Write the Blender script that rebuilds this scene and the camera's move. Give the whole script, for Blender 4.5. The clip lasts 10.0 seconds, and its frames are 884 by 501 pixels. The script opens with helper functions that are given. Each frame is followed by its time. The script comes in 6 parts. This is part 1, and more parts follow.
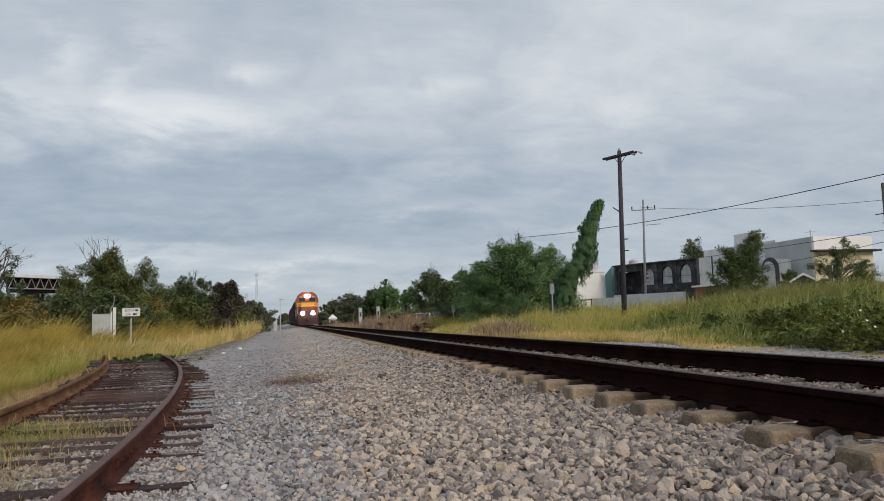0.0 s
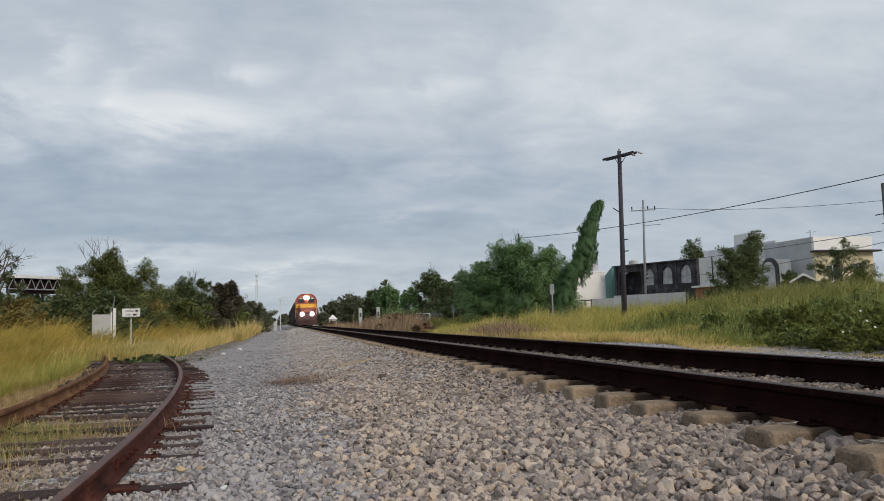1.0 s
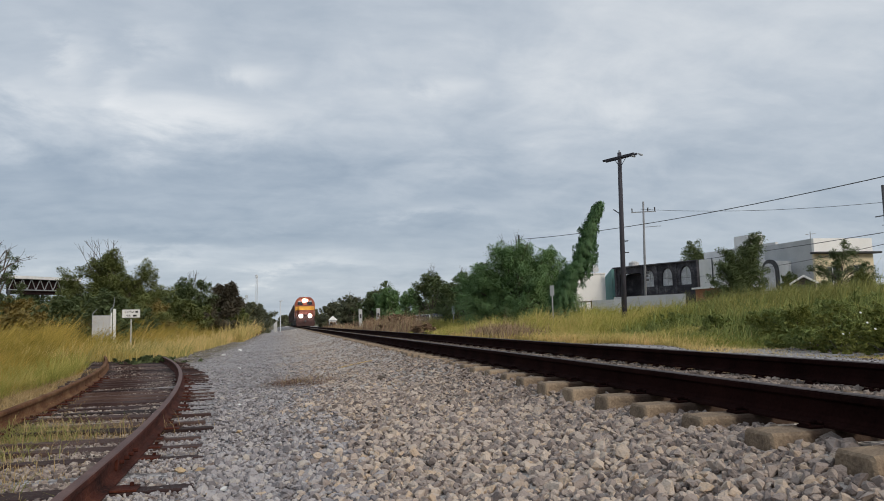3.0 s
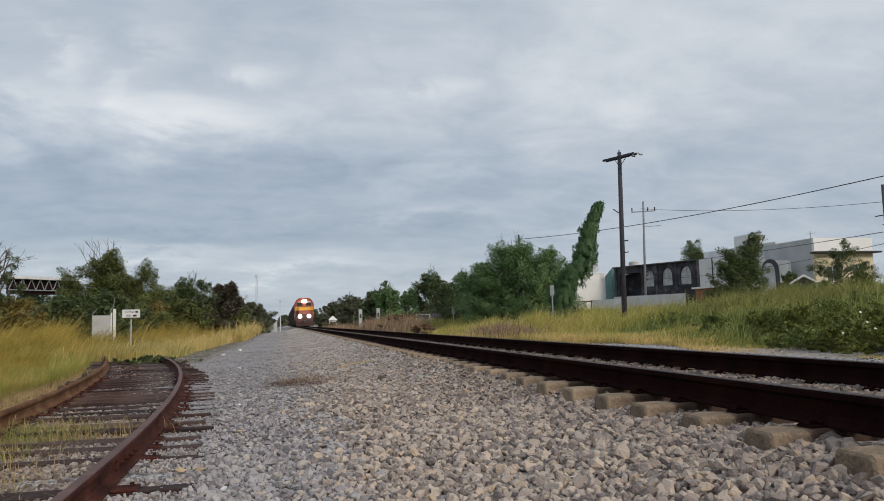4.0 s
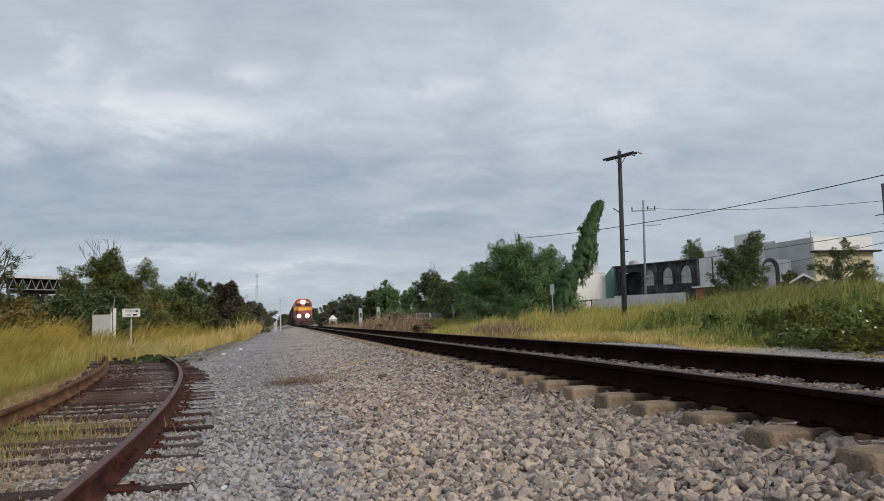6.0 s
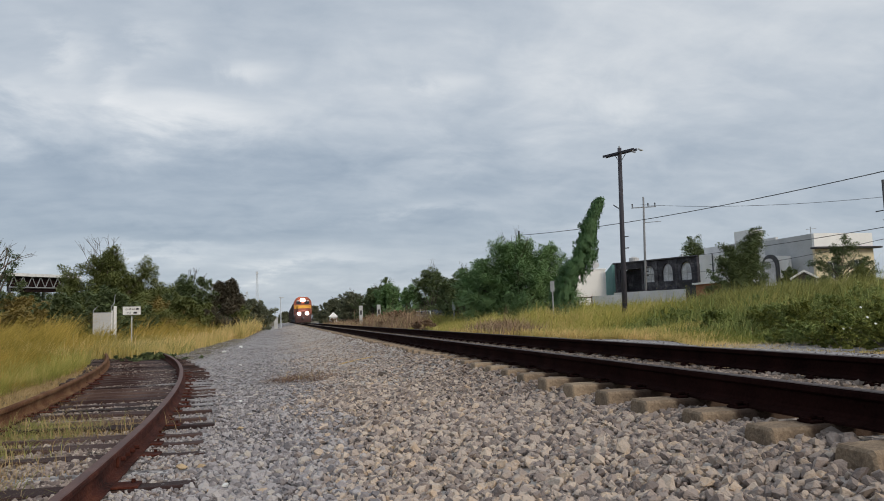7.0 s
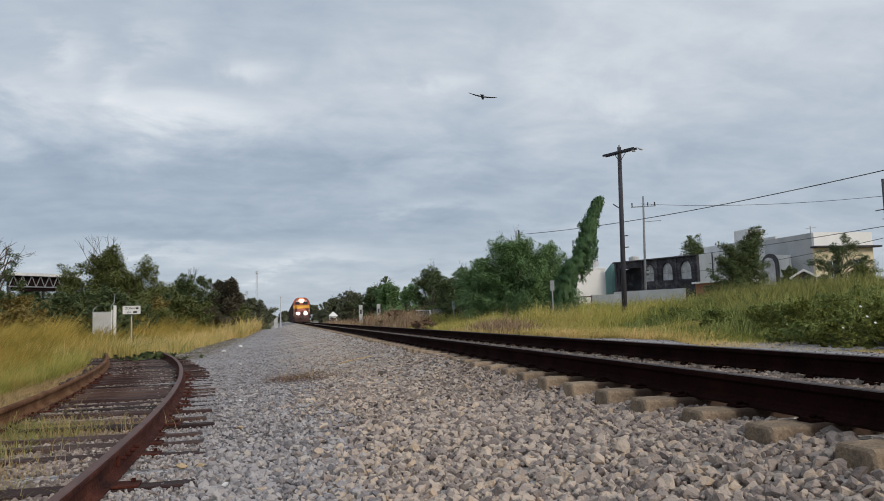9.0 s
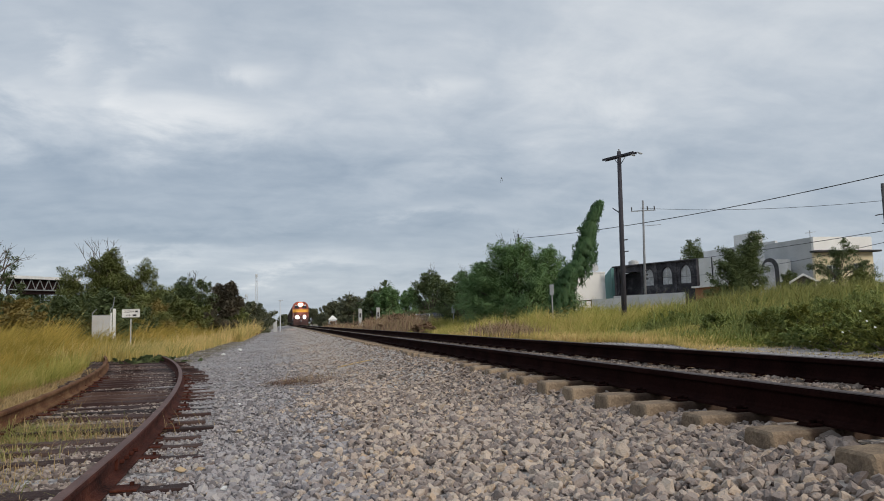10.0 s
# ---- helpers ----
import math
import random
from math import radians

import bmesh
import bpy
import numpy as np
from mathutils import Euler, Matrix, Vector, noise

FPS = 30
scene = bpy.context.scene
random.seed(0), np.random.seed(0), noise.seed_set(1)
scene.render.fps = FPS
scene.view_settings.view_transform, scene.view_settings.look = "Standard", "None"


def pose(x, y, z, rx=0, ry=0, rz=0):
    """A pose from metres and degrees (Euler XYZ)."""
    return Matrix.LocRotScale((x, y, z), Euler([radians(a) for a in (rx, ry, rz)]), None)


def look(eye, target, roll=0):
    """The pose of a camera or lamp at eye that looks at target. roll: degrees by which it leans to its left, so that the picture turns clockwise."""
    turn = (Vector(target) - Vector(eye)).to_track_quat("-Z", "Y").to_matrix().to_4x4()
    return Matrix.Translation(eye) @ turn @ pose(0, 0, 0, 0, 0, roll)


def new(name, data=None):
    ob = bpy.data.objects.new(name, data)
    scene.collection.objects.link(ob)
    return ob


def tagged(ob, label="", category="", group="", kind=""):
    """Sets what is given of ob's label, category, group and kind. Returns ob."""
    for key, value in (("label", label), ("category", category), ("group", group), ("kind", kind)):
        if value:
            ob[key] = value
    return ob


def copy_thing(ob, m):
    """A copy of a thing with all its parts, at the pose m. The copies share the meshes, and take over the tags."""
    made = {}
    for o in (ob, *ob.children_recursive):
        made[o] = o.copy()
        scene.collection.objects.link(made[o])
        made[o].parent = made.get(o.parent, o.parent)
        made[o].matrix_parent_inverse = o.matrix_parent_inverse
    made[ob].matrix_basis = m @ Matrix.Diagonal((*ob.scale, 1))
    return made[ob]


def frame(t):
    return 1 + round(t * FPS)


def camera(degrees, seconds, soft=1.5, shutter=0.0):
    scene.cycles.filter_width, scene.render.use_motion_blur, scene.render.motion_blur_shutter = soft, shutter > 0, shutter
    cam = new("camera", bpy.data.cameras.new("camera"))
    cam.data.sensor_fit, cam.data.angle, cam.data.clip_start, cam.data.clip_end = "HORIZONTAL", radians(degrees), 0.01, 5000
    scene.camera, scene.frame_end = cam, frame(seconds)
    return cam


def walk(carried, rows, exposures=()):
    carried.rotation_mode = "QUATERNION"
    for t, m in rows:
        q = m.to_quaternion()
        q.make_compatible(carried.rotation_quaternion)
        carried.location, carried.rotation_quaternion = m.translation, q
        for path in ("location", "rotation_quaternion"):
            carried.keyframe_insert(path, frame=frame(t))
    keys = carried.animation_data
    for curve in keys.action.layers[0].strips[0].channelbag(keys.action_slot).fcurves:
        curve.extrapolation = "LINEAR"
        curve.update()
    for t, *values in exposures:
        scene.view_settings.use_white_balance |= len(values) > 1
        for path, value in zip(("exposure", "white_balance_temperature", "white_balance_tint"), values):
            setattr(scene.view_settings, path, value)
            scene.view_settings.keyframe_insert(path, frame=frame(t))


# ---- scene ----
EYE = (0.0, 0.0, 0.582)
# seconds, heading (degrees right of the track), tilt up, lean
PATH = [
    (0, 12.457, 5.379, -1.646), (0.5, 12.458, 5.425, -1.656), (1, 12.458, 5.416, -1.656), (1.5, 12.458, 5.362, -1.653),
    (2, 12.457, 5.566, -1.645), (2.5, 12.453, 5.53, -1.589), (4, 12.456, 5.503, -1.628), (4.5, 12.457, 5.428, -1.644),
    (5, 12.457, 5.428, -1.644), (5.5, 12.455, 5.513, -1.604), (7, 12.426, 5.213, -1.774), (7.5, 12.45, 5.294, -1.732),
    (8, 12.439, 5.216, -1.759), (8.5, 12.449, 5.229, -1.712), (9, 12.44, 5.152, -1.789), (9.5, 12.45, 5.223, -1.734),
    (10, 12.474, 5.451, -1.692)]


def aim(heading, tilt, lean):
    a, b = radians(heading), radians(tilt)
    way = Vector((math.sin(a) * math.cos(b), math.cos(a) * math.cos(b), math.sin(b)))
    return look(EYE, Vector(EYE) + way * 10, lean)


cam = camera(62.83, 10.0, soft=0.95)
walk(cam, [(t, aim(h, p, r)) for t, h, p, r in PATH],
     [(0, 0.0, 6510, 10), (2, 0.0, 6500, 10), (2.5, 0.0, 6450, 10), (5.5, 0.0, 6450, 10), (7, 0.0, 6480, 10), (7.5, 0.0, 6400, 10), (8, 0.0, 6300, 10), (8.5, 0.0, 6300, 10),
      (9, 0.0, 6370, 10), (9.5, 0.0, 6460, 10), (10, 0.0, 6470, 10)])

# ---- sky and sun: bright overcast, soft light from high behind the camera's right ----
SUN_AZ, SUN_EL = 152.0, 28.0
# banks of cloud: heading, height, half-width, half-height (degrees), brightness
BANKS = ((-7.2, 15.3, 8.9, 1.3, 0.38), (-18.3, 15.2, 3.6, 2.7, 0.22), (-14.2, 19.1, 1.3, 2.0, 0.2), (-9.2, 20.4, 1.8, 1.8, 0.18), (-10.9, 17.5, 1.3, 1.8, 0.16), (-2.6, 18.6, 2.2, 0.9, 0.22),
         (13.1, 18.4, 2.0, 0.8, 0.18), (5.3, 16.7, 5.8, 1.3, 0.1), (4.5, 20.0, 10.3, 2.7, 0.1), (29.1, 17.2, 11.6, 4.9, 0.08), (12.4, 8.4, 4.9, 0.6, 0.16), (-8.3, 5.6, 6.7, 0.5, 0.2),
         (1.6, 4.6, 5.8, 0.5, 0.18), (-16.2, 11.6, 10.7, 1.2, -0.1), (-8.3, 6.7, 13.4, 0.9, -0.08), (15.4, 6.0, 6.7, 1.1, -0.04))
world = bpy.data.worlds.new("overcast_sky")
scene.world = world
world.use_nodes = True


def build_sky():
    nt = world.node_tree
    nt.nodes.clear()
    N, L = nt.nodes.new, nt.links.new

    def math_node(op, a, b=None, clamp=False):
        n = N("ShaderNodeMath")
        n.operation, n.use_clamp = op, clamp
        for i, v in enumerate((a, b)):
            if v is None:
                continue
            if isinstance(v, (int, float)):
                n.inputs[i].default_value = v
            else:
                L(v, n.inputs[i])
        return n.outputs[0]

    def noise_node(vec, scale, detail, rough, dist=0.0):
        n = N("ShaderNodeTexNoise")
        n.inputs["Scale"].default_value, n.inputs["Detail"].default_value = scale, detail
        n.inputs["Roughness"].default_value, n.inputs["Distortion"].default_value = rough, dist
        L(vec, n.inputs["Vector"])
        return n.outputs["Fac"]

    def ramp(fac, stops):
        n = N("ShaderNodeValToRGB")
        el = n.color_ramp.elements
        el[0].position, el[0].color = stops[0][0], (*stops[0][1], 1)
        el[1].position, el[1].color = stops[-1][0], (*stops[-1][1], 1)
        for p, c in stops[1:-1]:
            el.new(p).color = (*c, 1)
        L(fac, n.inputs[0])
        return n.outputs[0]

    tc = N("ShaderNodeTexCoord")
    sep = N("ShaderNodeSeparateXYZ")
    L(tc.outputs["Generated"], sep.inputs[0])
    x, y, z = sep.outputs
    up = math_node("MAXIMUM", z, 0.0)
    den = math_node("ADD", up, 0.26)
    comb = N("ShaderNodeCombineXYZ")
    L(math_node("DIVIDE", x, den), comb.inputs[0])
    L(math_node("DIVIDE", y, den), comb.inputs[1])
    comb.inputs[2].default_value = 0.35
    sheet = comb.outputs[0]
    # long streaks, ripples and small puffs on a level sheet of cloud
    mp = N("ShaderNodeMapping")
    mp.inputs["Scale"].default_value = (0.75, 1.5, 1.0)
    mp.inputs["Rotation"].default_value = (0, 0, radians(-8))
    L(sheet, mp.inputs["Vector"])
    streak = noise_node(mp.outputs[0], 1.5, 4.0, 0.45, 0.6)
    ripple = noise_node(mp.outputs[0], 8.0, 5.0, 0.55, 0.3)
    puff = noise_node(sheet, 3.8, 7.0, 0.58, 0.35)
    # heading and height in degrees, bent by the streaks so that no bank has a clean outline
    turn = math_node("MULTIPLY", math_node("ARCTAN2", x, y), 57.3)
    high = math_node("MULTIPLY", math_node("ARCSINE", z), 57.3)
    wave = math_node("SUBTRACT", streak, 0.5)
    curl = math_node("SUBTRACT", puff, 0.5)
    high = math_node("ADD", high, math_node("ADD", math_node("MULTIPLY", wave, 5.0), math_node("MULTIPLY", curl, 3.5)))
    turn = math_node("ADD", turn, math_node("MULTIPLY", curl, 14.0))

    def layers(stops):
        n = N("ShaderNodeFloatCurve")
        pts = n.mapping.curves[0].points
        pts[0].location, pts[1].location = (0.0, stops[0][1]), (1.0, stops[-1][1])
        for d, v in stops[1:-1]:
            pts.new(d / 40.0, v)
        n.mapping.update()
        L(math_node("DIVIDE", high, 40.0, True), n.inputs["Value"])
        return n.outputs[0]

    # brightness of the layers by height: slate belt to the west, paler and smoother to the east
    west = layers([(0, 0.47), (2, 0.48), (3.6, 0.53), (4.8, 0.50), (6.5, 0.38), (9.5, 0.34), (12, 0.37), (14, 0.47), (17, 0.52), (21, 0.50), (26, 0.53), (40, 0.56)])
    east_part = layers([(0, 0.50), (3, 0.50), (5, 0.49), (7, 0.46), (9, 0.47), (12, 0.52), (16, 0.58), (20, 0.64), (25, 0.64), (30, 0.60), (40, 0.56)])
    side = N("ShaderNodeMapRange")
    side.interpolation_type = "SMOOTHSTEP"
    side.inputs["From Min"].default_value, side.inputs["From Max"].default_value = -2.0, 30.0
    L(turn, side.inputs["Value"])
    lay = N("ShaderNodeMix")
    L(side.outputs[0], lay.inputs["Factor"])
    L(west, lay.inputs["A"])
    L(east_part, lay.inputs["B"])
    s = lay.outputs["Result"]
    s = math_node("ADD", s, math_node("MULTIPLY", wave, 0.18))
    s = math_node("ADD", s, math_node("MULTIPLY", curl, 0.44))
    s = math_node("ADD", s, math_node("MULTIPLY", math_node("SUBTRACT", ripple, 0.5), 0.22))

    def bank(heading, height, wide, tall, gain):
        """A soft bank of brighter (or, below nought, greyer) cloud."""
        nonlocal s
        u = math_node("DIVIDE", math_node("SUBTRACT", turn, heading), wide)
        v = math_node("DIVIDE", math_node("SUBTRACT", high, height), tall)
        q = math_node("ADD", math_node("MULTIPLY", u, u), math_node("MULTIPLY", v, v))
        g = math_node("POWER", 2.718, math_node("MULTIPLY", q, -1.0))
        s = math_node("ADD", s, math_node("MULTIPLY", g, math_node("MULTIPLY", math_node("ADD", puff, 0.5), gain)))

    for row in BANKS:
        bank(*row)
    cloud = ramp(s, [(0.0, (0.225, 0.295, 0.385)), (0.2, (0.285, 0.352, 0.437)), (0.4, (0.395, 0.458, 0.533)), (0.6, (0.52, 0.573, 0.633)), (0.8, (0.68, 0.715, 0.748)), (1.0, (0.86, 0.87, 0.875))])
    sky = N("ShaderNodeTexSky")
    sky.sky_type, sky.sun_disc = "NISHITA", False
    sky.sun_elevation, sky.sun_rotation = radians(SUN_EL), radians(SUN_AZ)
    bg1, bg2, add, out = N("ShaderNodeBackground"), N("ShaderNodeBackground"), N("ShaderNodeAddShader"), N("ShaderNodeOutputWorld")
    L(sky.outputs[0], bg1.inputs[0])
    bg1.inputs[1].default_value = 0.008
    L(cloud, bg2.inputs[0])
    bg2.inputs[1].default_value = 0.95
    L(bg1.outputs[0], add.inputs[0])
    L(bg2.outputs[0], add.inputs[1])
    L(add.outputs[0], out.inputs[0])


build_sky()
sun = new("sun", bpy.data.lights.new("sun", "SUN"))
sun.data.energy, sun.data.angle, sun.data.color = 1.6, radians(16), (1.0, 0.89, 0.76)
sun.matrix_world = look((0, 0, 60), Vector((0, 0, 60)) - Vector((math.sin(radians(SUN_AZ)) * math.cos(radians(SUN_EL)),
                        math.cos(radians(SUN_AZ)) * math.cos(radians(SUN_EL)), math.sin(radians(SUN_EL)))))


# ---- materials ----
def surface(name, stops, rough=0.8, scale=6.0, fine=60.0, bump=0.3, metal=0.0, island=0.0, each=0.0, stretch=(1, 1, 1), spec=0.5, depth=0.01, glow=0.0):
    """Colours picked along a ramp by coarse and fine grain, and by piece (island) or object (each)."""
    m = bpy.data.materials.new(name)
    m.use_nodes = True
    nt = m.node_tree
    N, L = nt.nodes.new, nt.links.new
    bsdf = nt.nodes["Principled BSDF"]
    tc, mp = N("ShaderNodeTexCoord"), N("ShaderNodeMapping")
    mp.inputs["Scale"].default_value = stretch
    L(tc.outputs["Object"], mp.inputs[0])

    def grain(s, d):
        n = N("ShaderNodeTexNoise")
        n.inputs["Scale"].default_value, n.inputs["Detail"].default_value = s, d
        L(mp.outputs[0], n.inputs["Vector"])
        return n.outputs["Fac"]

    def mix_in(a, b, f):
        n = N("ShaderNodeMix")
        n.inputs["Factor"].default_value = f
        L(a, n.inputs["A"])
        L(b, n.inputs["B"])
        return n.outputs["Result"]

    small = grain(fine, 5.0)
    fac = mix_in(grain(scale, 4.0), small, 0.4)
    if island:
        fac = mix_in(fac, N("ShaderNodeNewGeometry").outputs["Random Per Island"], island)
    if each:
        fac = mix_in(fac, N("ShaderNodeObjectInfo").outputs["Random"], each)
    r = N("ShaderNodeValToRGB")
    el = r.color_ramp.elements
    el[0].position, el[0].color = stops[0][0], (*stops[0][1], 1)
    el[1].position, el[1].color = stops[-1][0], (*stops[-1][1], 1)
    for p, c in stops[1:-1]:
        el.new(p).color = (*c, 1)
    L(fac, r.inputs[0])
    L(r.outputs[0], bsdf.inputs["Base Color"])
    bsdf.inputs["Roughness"].default_value, bsdf.inputs["Metallic"].default_value = rough, metal
    bsdf.inputs["Specular IOR Level"].default_value = spec
    if bump:
        b = N("ShaderNodeBump")
        b.inputs["Strength"].default_value, b.inputs["Distance"].default_value = bump, depth
        L(small, b.inputs["Height"])
        L(b.outputs[0], bsdf.inputs["Normal"])
    if glow:
        bsdf.inputs["Emission Color"].default_value = (*stops[-1][1], 1)
        bsdf.inputs["Emission Strength"].default_value = glow
    return m


def two(a, b, lo=0.35, hi=0.65):
    return [(lo, a), (hi, b)]


M = {}
M["stone"] = surface("ballast_stone", [(0.06, (0.089, 0.069, 0.062)), (0.2, (0.227, 0.188, 0.170)), (0.4, (0.383, 0.317, 0.277)), (0.6, (0.484, 0.399, 0.337)),
                     (0.76, (0.580, 0.482, 0.395)), (0.87, (0.570, 0.427, 0.301)), (0.89, (0.600, 0.508, 0.420)), (0.97, (0.879, 0.797, 0.706))], 0.88, 14, 70, 0.9, island=0.72, depth=0.011)
M["grey_stone"] = surface("grey_gravel", [(0.08, (0.129, 0.118, 0.118)), (0.28, (0.264, 0.241, 0.244)), (0.52, (0.375, 0.346, 0.347)), (0.76, (0.468, 0.436, 0.429)),
                          (0.89, (0.496, 0.431, 0.356)), (0.91, (0.527, 0.492, 0.465)), (0.97, (0.587, 0.544, 0.516))], 0.85, 14, 70, 0.9, island=0.72, depth=0.011)
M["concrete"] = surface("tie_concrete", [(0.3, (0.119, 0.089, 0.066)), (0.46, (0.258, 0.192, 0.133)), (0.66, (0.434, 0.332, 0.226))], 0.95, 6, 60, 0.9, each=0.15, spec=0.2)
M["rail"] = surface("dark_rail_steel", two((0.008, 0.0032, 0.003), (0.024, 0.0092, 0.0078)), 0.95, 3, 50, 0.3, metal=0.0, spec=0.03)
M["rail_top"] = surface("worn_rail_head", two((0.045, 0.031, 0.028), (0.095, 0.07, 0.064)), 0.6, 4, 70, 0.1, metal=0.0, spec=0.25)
M["rust"] = surface("rusty_rail", [(0.32, (0.012, 0.003, 0.003)), (0.42, (0.045, 0.012, 0.007)), (0.55, (0.079, 0.022, 0.014)), (0.72, (0.144, 0.048, 0.026))], 0.9, 3, 45, 0.7, spec=0.2)
# lighter copy of the rust: the left rail's sunlit look put into colour
M["rust_sunlit"] = surface("sunlit_toned_rusty_rail", [(0.3, (0.063, 0.022, 0.011)), (0.5, (0.161, 0.073, 0.033)), (0.72, (0.279, 0.164, 0.083))], 0.9, 2.5, 40, 0.6, spec=0.2)
M["rust_top"] = surface("rusty_rail_head", two((0.082, 0.036, 0.028), (0.165, 0.08, 0.06)), 0.6, 5, 60, 0.2, metal=0.2)
M["old_wood"] = surface("weathered_tie_wood", [(0.28, (0.012, 0.006, 0.005)), (0.5, (0.042, 0.020, 0.018)), (0.62, (0.078, 0.044, 0.037)), (0.76, (0.168, 0.108, 0.086))], 0.9, 2.5, 30, 0.8,
                        each=0.35, stretch=(1, 9, 9))
M["pole_wood"] = surface("pole_wood", two((0.034, 0.033, 0.042), (0.075, 0.072, 0.086)), 0.9, 3, 20, 0.5, stretch=(6, 6, 0.6))
M["pole_concrete"] = surface("weathered_pole_concrete", two((0.20, 0.205, 0.215), (0.30, 0.305, 0.315)), 0.9, 2, 20, 0.2)
M["bark"] = surface("bark", two((0.07, 0.055, 0.045), (0.17, 0.14, 0.115)), 0.95, 5, 25, 0.6)
M["leaf"] = surface("leaf_green", [(0.15, (0.098, 0.161, 0.074)), (0.5, (0.187, 0.296, 0.123)), (0.85, (0.324, 0.461, 0.193))], 0.7, 0.9, 3, 0, island=0.18, spec=0.25)
M["leaf_dark"] = surface("leaf_dark", [(0.15, (0.078, 0.103, 0.053)), (0.5, (0.140, 0.179, 0.078)), (0.85, (0.233, 0.270, 0.115))], 0.7, 0.9, 3, 0, island=0.18, spec=0.25)
M["leaf_brown"] = surface("leaf_brownish", [(0.15, (0.160, 0.129, 0.056)), (0.5, (0.309, 0.244, 0.089)), (0.85, (0.514, 0.404, 0.140))], 0.8, 0.9, 3, 0, island=0.18, spec=0.2)
M["leaf_vine"] = surface("vine_leaf", [(0.15, (0.049, 0.106, 0.046)), (0.5, (0.092, 0.180, 0.071)), (0.85, (0.166, 0.266, 0.104))], 0.6, 0.9, 3, 0, island=0.18, spec=0.35)
M["leaf_umber"] = surface("leaf_umber", [(0.15, (0.075, 0.066, 0.048)), (0.5, (0.140, 0.122, 0.086)), (0.85, (0.225, 0.196, 0.137))], 0.8, 0.9, 3, 0, island=0.18, spec=0.2)
M["leaf_olive"] = surface("leaf_olive", [(0.15, (0.101, 0.119, 0.046)), (0.5, (0.191, 0.215, 0.076)), (0.85, (0.323, 0.345, 0.121))], 0.7, 0.9, 3, 0, island=0.18, spec=0.2)
M["grass_pale"] = surface("pale_gold_grass", [(0.33, (0.337, 0.292, 0.097)), (0.45, (0.583, 0.472, 0.170)), (0.55, (0.764, 0.583, 0.245)), (0.66, (0.899, 0.674, 0.353))], 0.8, 0.3, 3, 0,
                          island=0.12, spec=0.2)
M["weed_dark"] = surface("dark_weed_leaf", [(0.2, (0.095, 0.113, 0.028)), (0.5, (0.200, 0.220, 0.053)), (0.8, (0.401, 0.392, 0.105))], 0.75, 0.5, 6, 0, island=0.45, spec=0.2)
# distance haze painted into the leaf colour: paler and greyer
M["leaf_hazed"] = surface("leaf_hazed", [(0.1, (0.124, 0.139, 0.095)), (0.5, (0.195, 0.209, 0.133)), (0.9, (0.301, 0.301, 0.189))], 0.9, 0.5, 5, 0, island=0.6, spec=0.1)
M["grass_gold"] = surface("golden_grass", [(0.33, (0.158, 0.155, 0.032)), (0.45, (0.367, 0.300, 0.063)), (0.55, (0.622, 0.456, 0.114)), (0.66, (0.782, 0.559, 0.185))], 0.8, 0.22, 3, 0,
                          island=0.12, spec=0.2)
M["grass_green"] = surface("green_grass", [(0.34, (0.167, 0.216, 0.046)), (0.44, (0.345, 0.349, 0.083)), (0.54, (0.570, 0.505, 0.155)), (0.66, (0.784, 0.613, 0.274))], 0.8, 0.2, 3, 0,
                           island=0.12, spec=0.2)
M["plume"] = surface("olive_plume_grass", [(0.2, (0.130, 0.150, 0.045)), (0.5, (0.270, 0.275, 0.085)), (0.8, (0.440, 0.410, 0.150))], 0.8, 0.4, 4, 0, island=0.4, spec=0.2)
M["weed"] = surface("weed_leaf", [(0.2, (0.112, 0.152, 0.046)), (0.5, (0.238, 0.290, 0.086)), (0.8, (0.436, 0.462, 0.158))], 0.75, 0.5, 6, 0, island=0.55, spec=0.25)
M["dry_weed"] = surface("dry_weed", [(0.15, (0.193, 0.116, 0.073)), (0.5, (0.329, 0.216, 0.138)), (0.85, (0.476, 0.338, 0.216))], 0.9, 0.6, 6, 0, island=0.55, spec=0.15)
M["siding_stone"] = surface("pinkish_siding_gravel", [(0.08, (0.075, 0.058, 0.053)), (0.3, (0.186, 0.147, 0.132)), (0.55, (0.311, 0.253, 0.223)), (0.8, (0.471, 0.398, 0.341)),
                            (0.95, (0.770, 0.687, 0.602))], 0.88, 14, 70, 0.9, island=0.72, depth=0.011)
M["dusty_stone"] = surface("dusty_siding_gravel", [(0.08, (0.054, 0.044, 0.038)), (0.3, (0.109, 0.086, 0.076)), (0.55, (0.155, 0.124, 0.104)), (0.8, (0.224, 0.177, 0.139)),
                           (0.95, (0.318, 0.261, 0.219))], 0.88, 14, 70, 0.9, island=0.72, depth=0.011)
M["crib_stone"] = surface("dusty_tan_crib_ballast", [(0.1, (0.075, 0.059, 0.050)), (0.35, (0.188, 0.150, 0.125)), (0.6, (0.288, 0.231, 0.194)), (0.85, (0.413, 0.338, 0.281))], 0.9, 14, 70, 0.9, island=0.6, depth=0.011)
M["tan_stone"] = surface("tan_rock", two((0.36, 0.25, 0.14), (0.55, 0.41, 0.25)), 0.9, 14, 90, 0.5, depth=0.006)
M["straw"] = surface("dry_straw", two((0.29, 0.20, 0.09), (0.50, 0.37, 0.19)), 0.85, 4, 20, 0, island=0.5, spec=0.2)
M["white_paint"] = surface("white_paint", two((0.62, 0.62, 0.60), (0.80, 0.80, 0.78)), 0.6, 3, 30, 0.1)
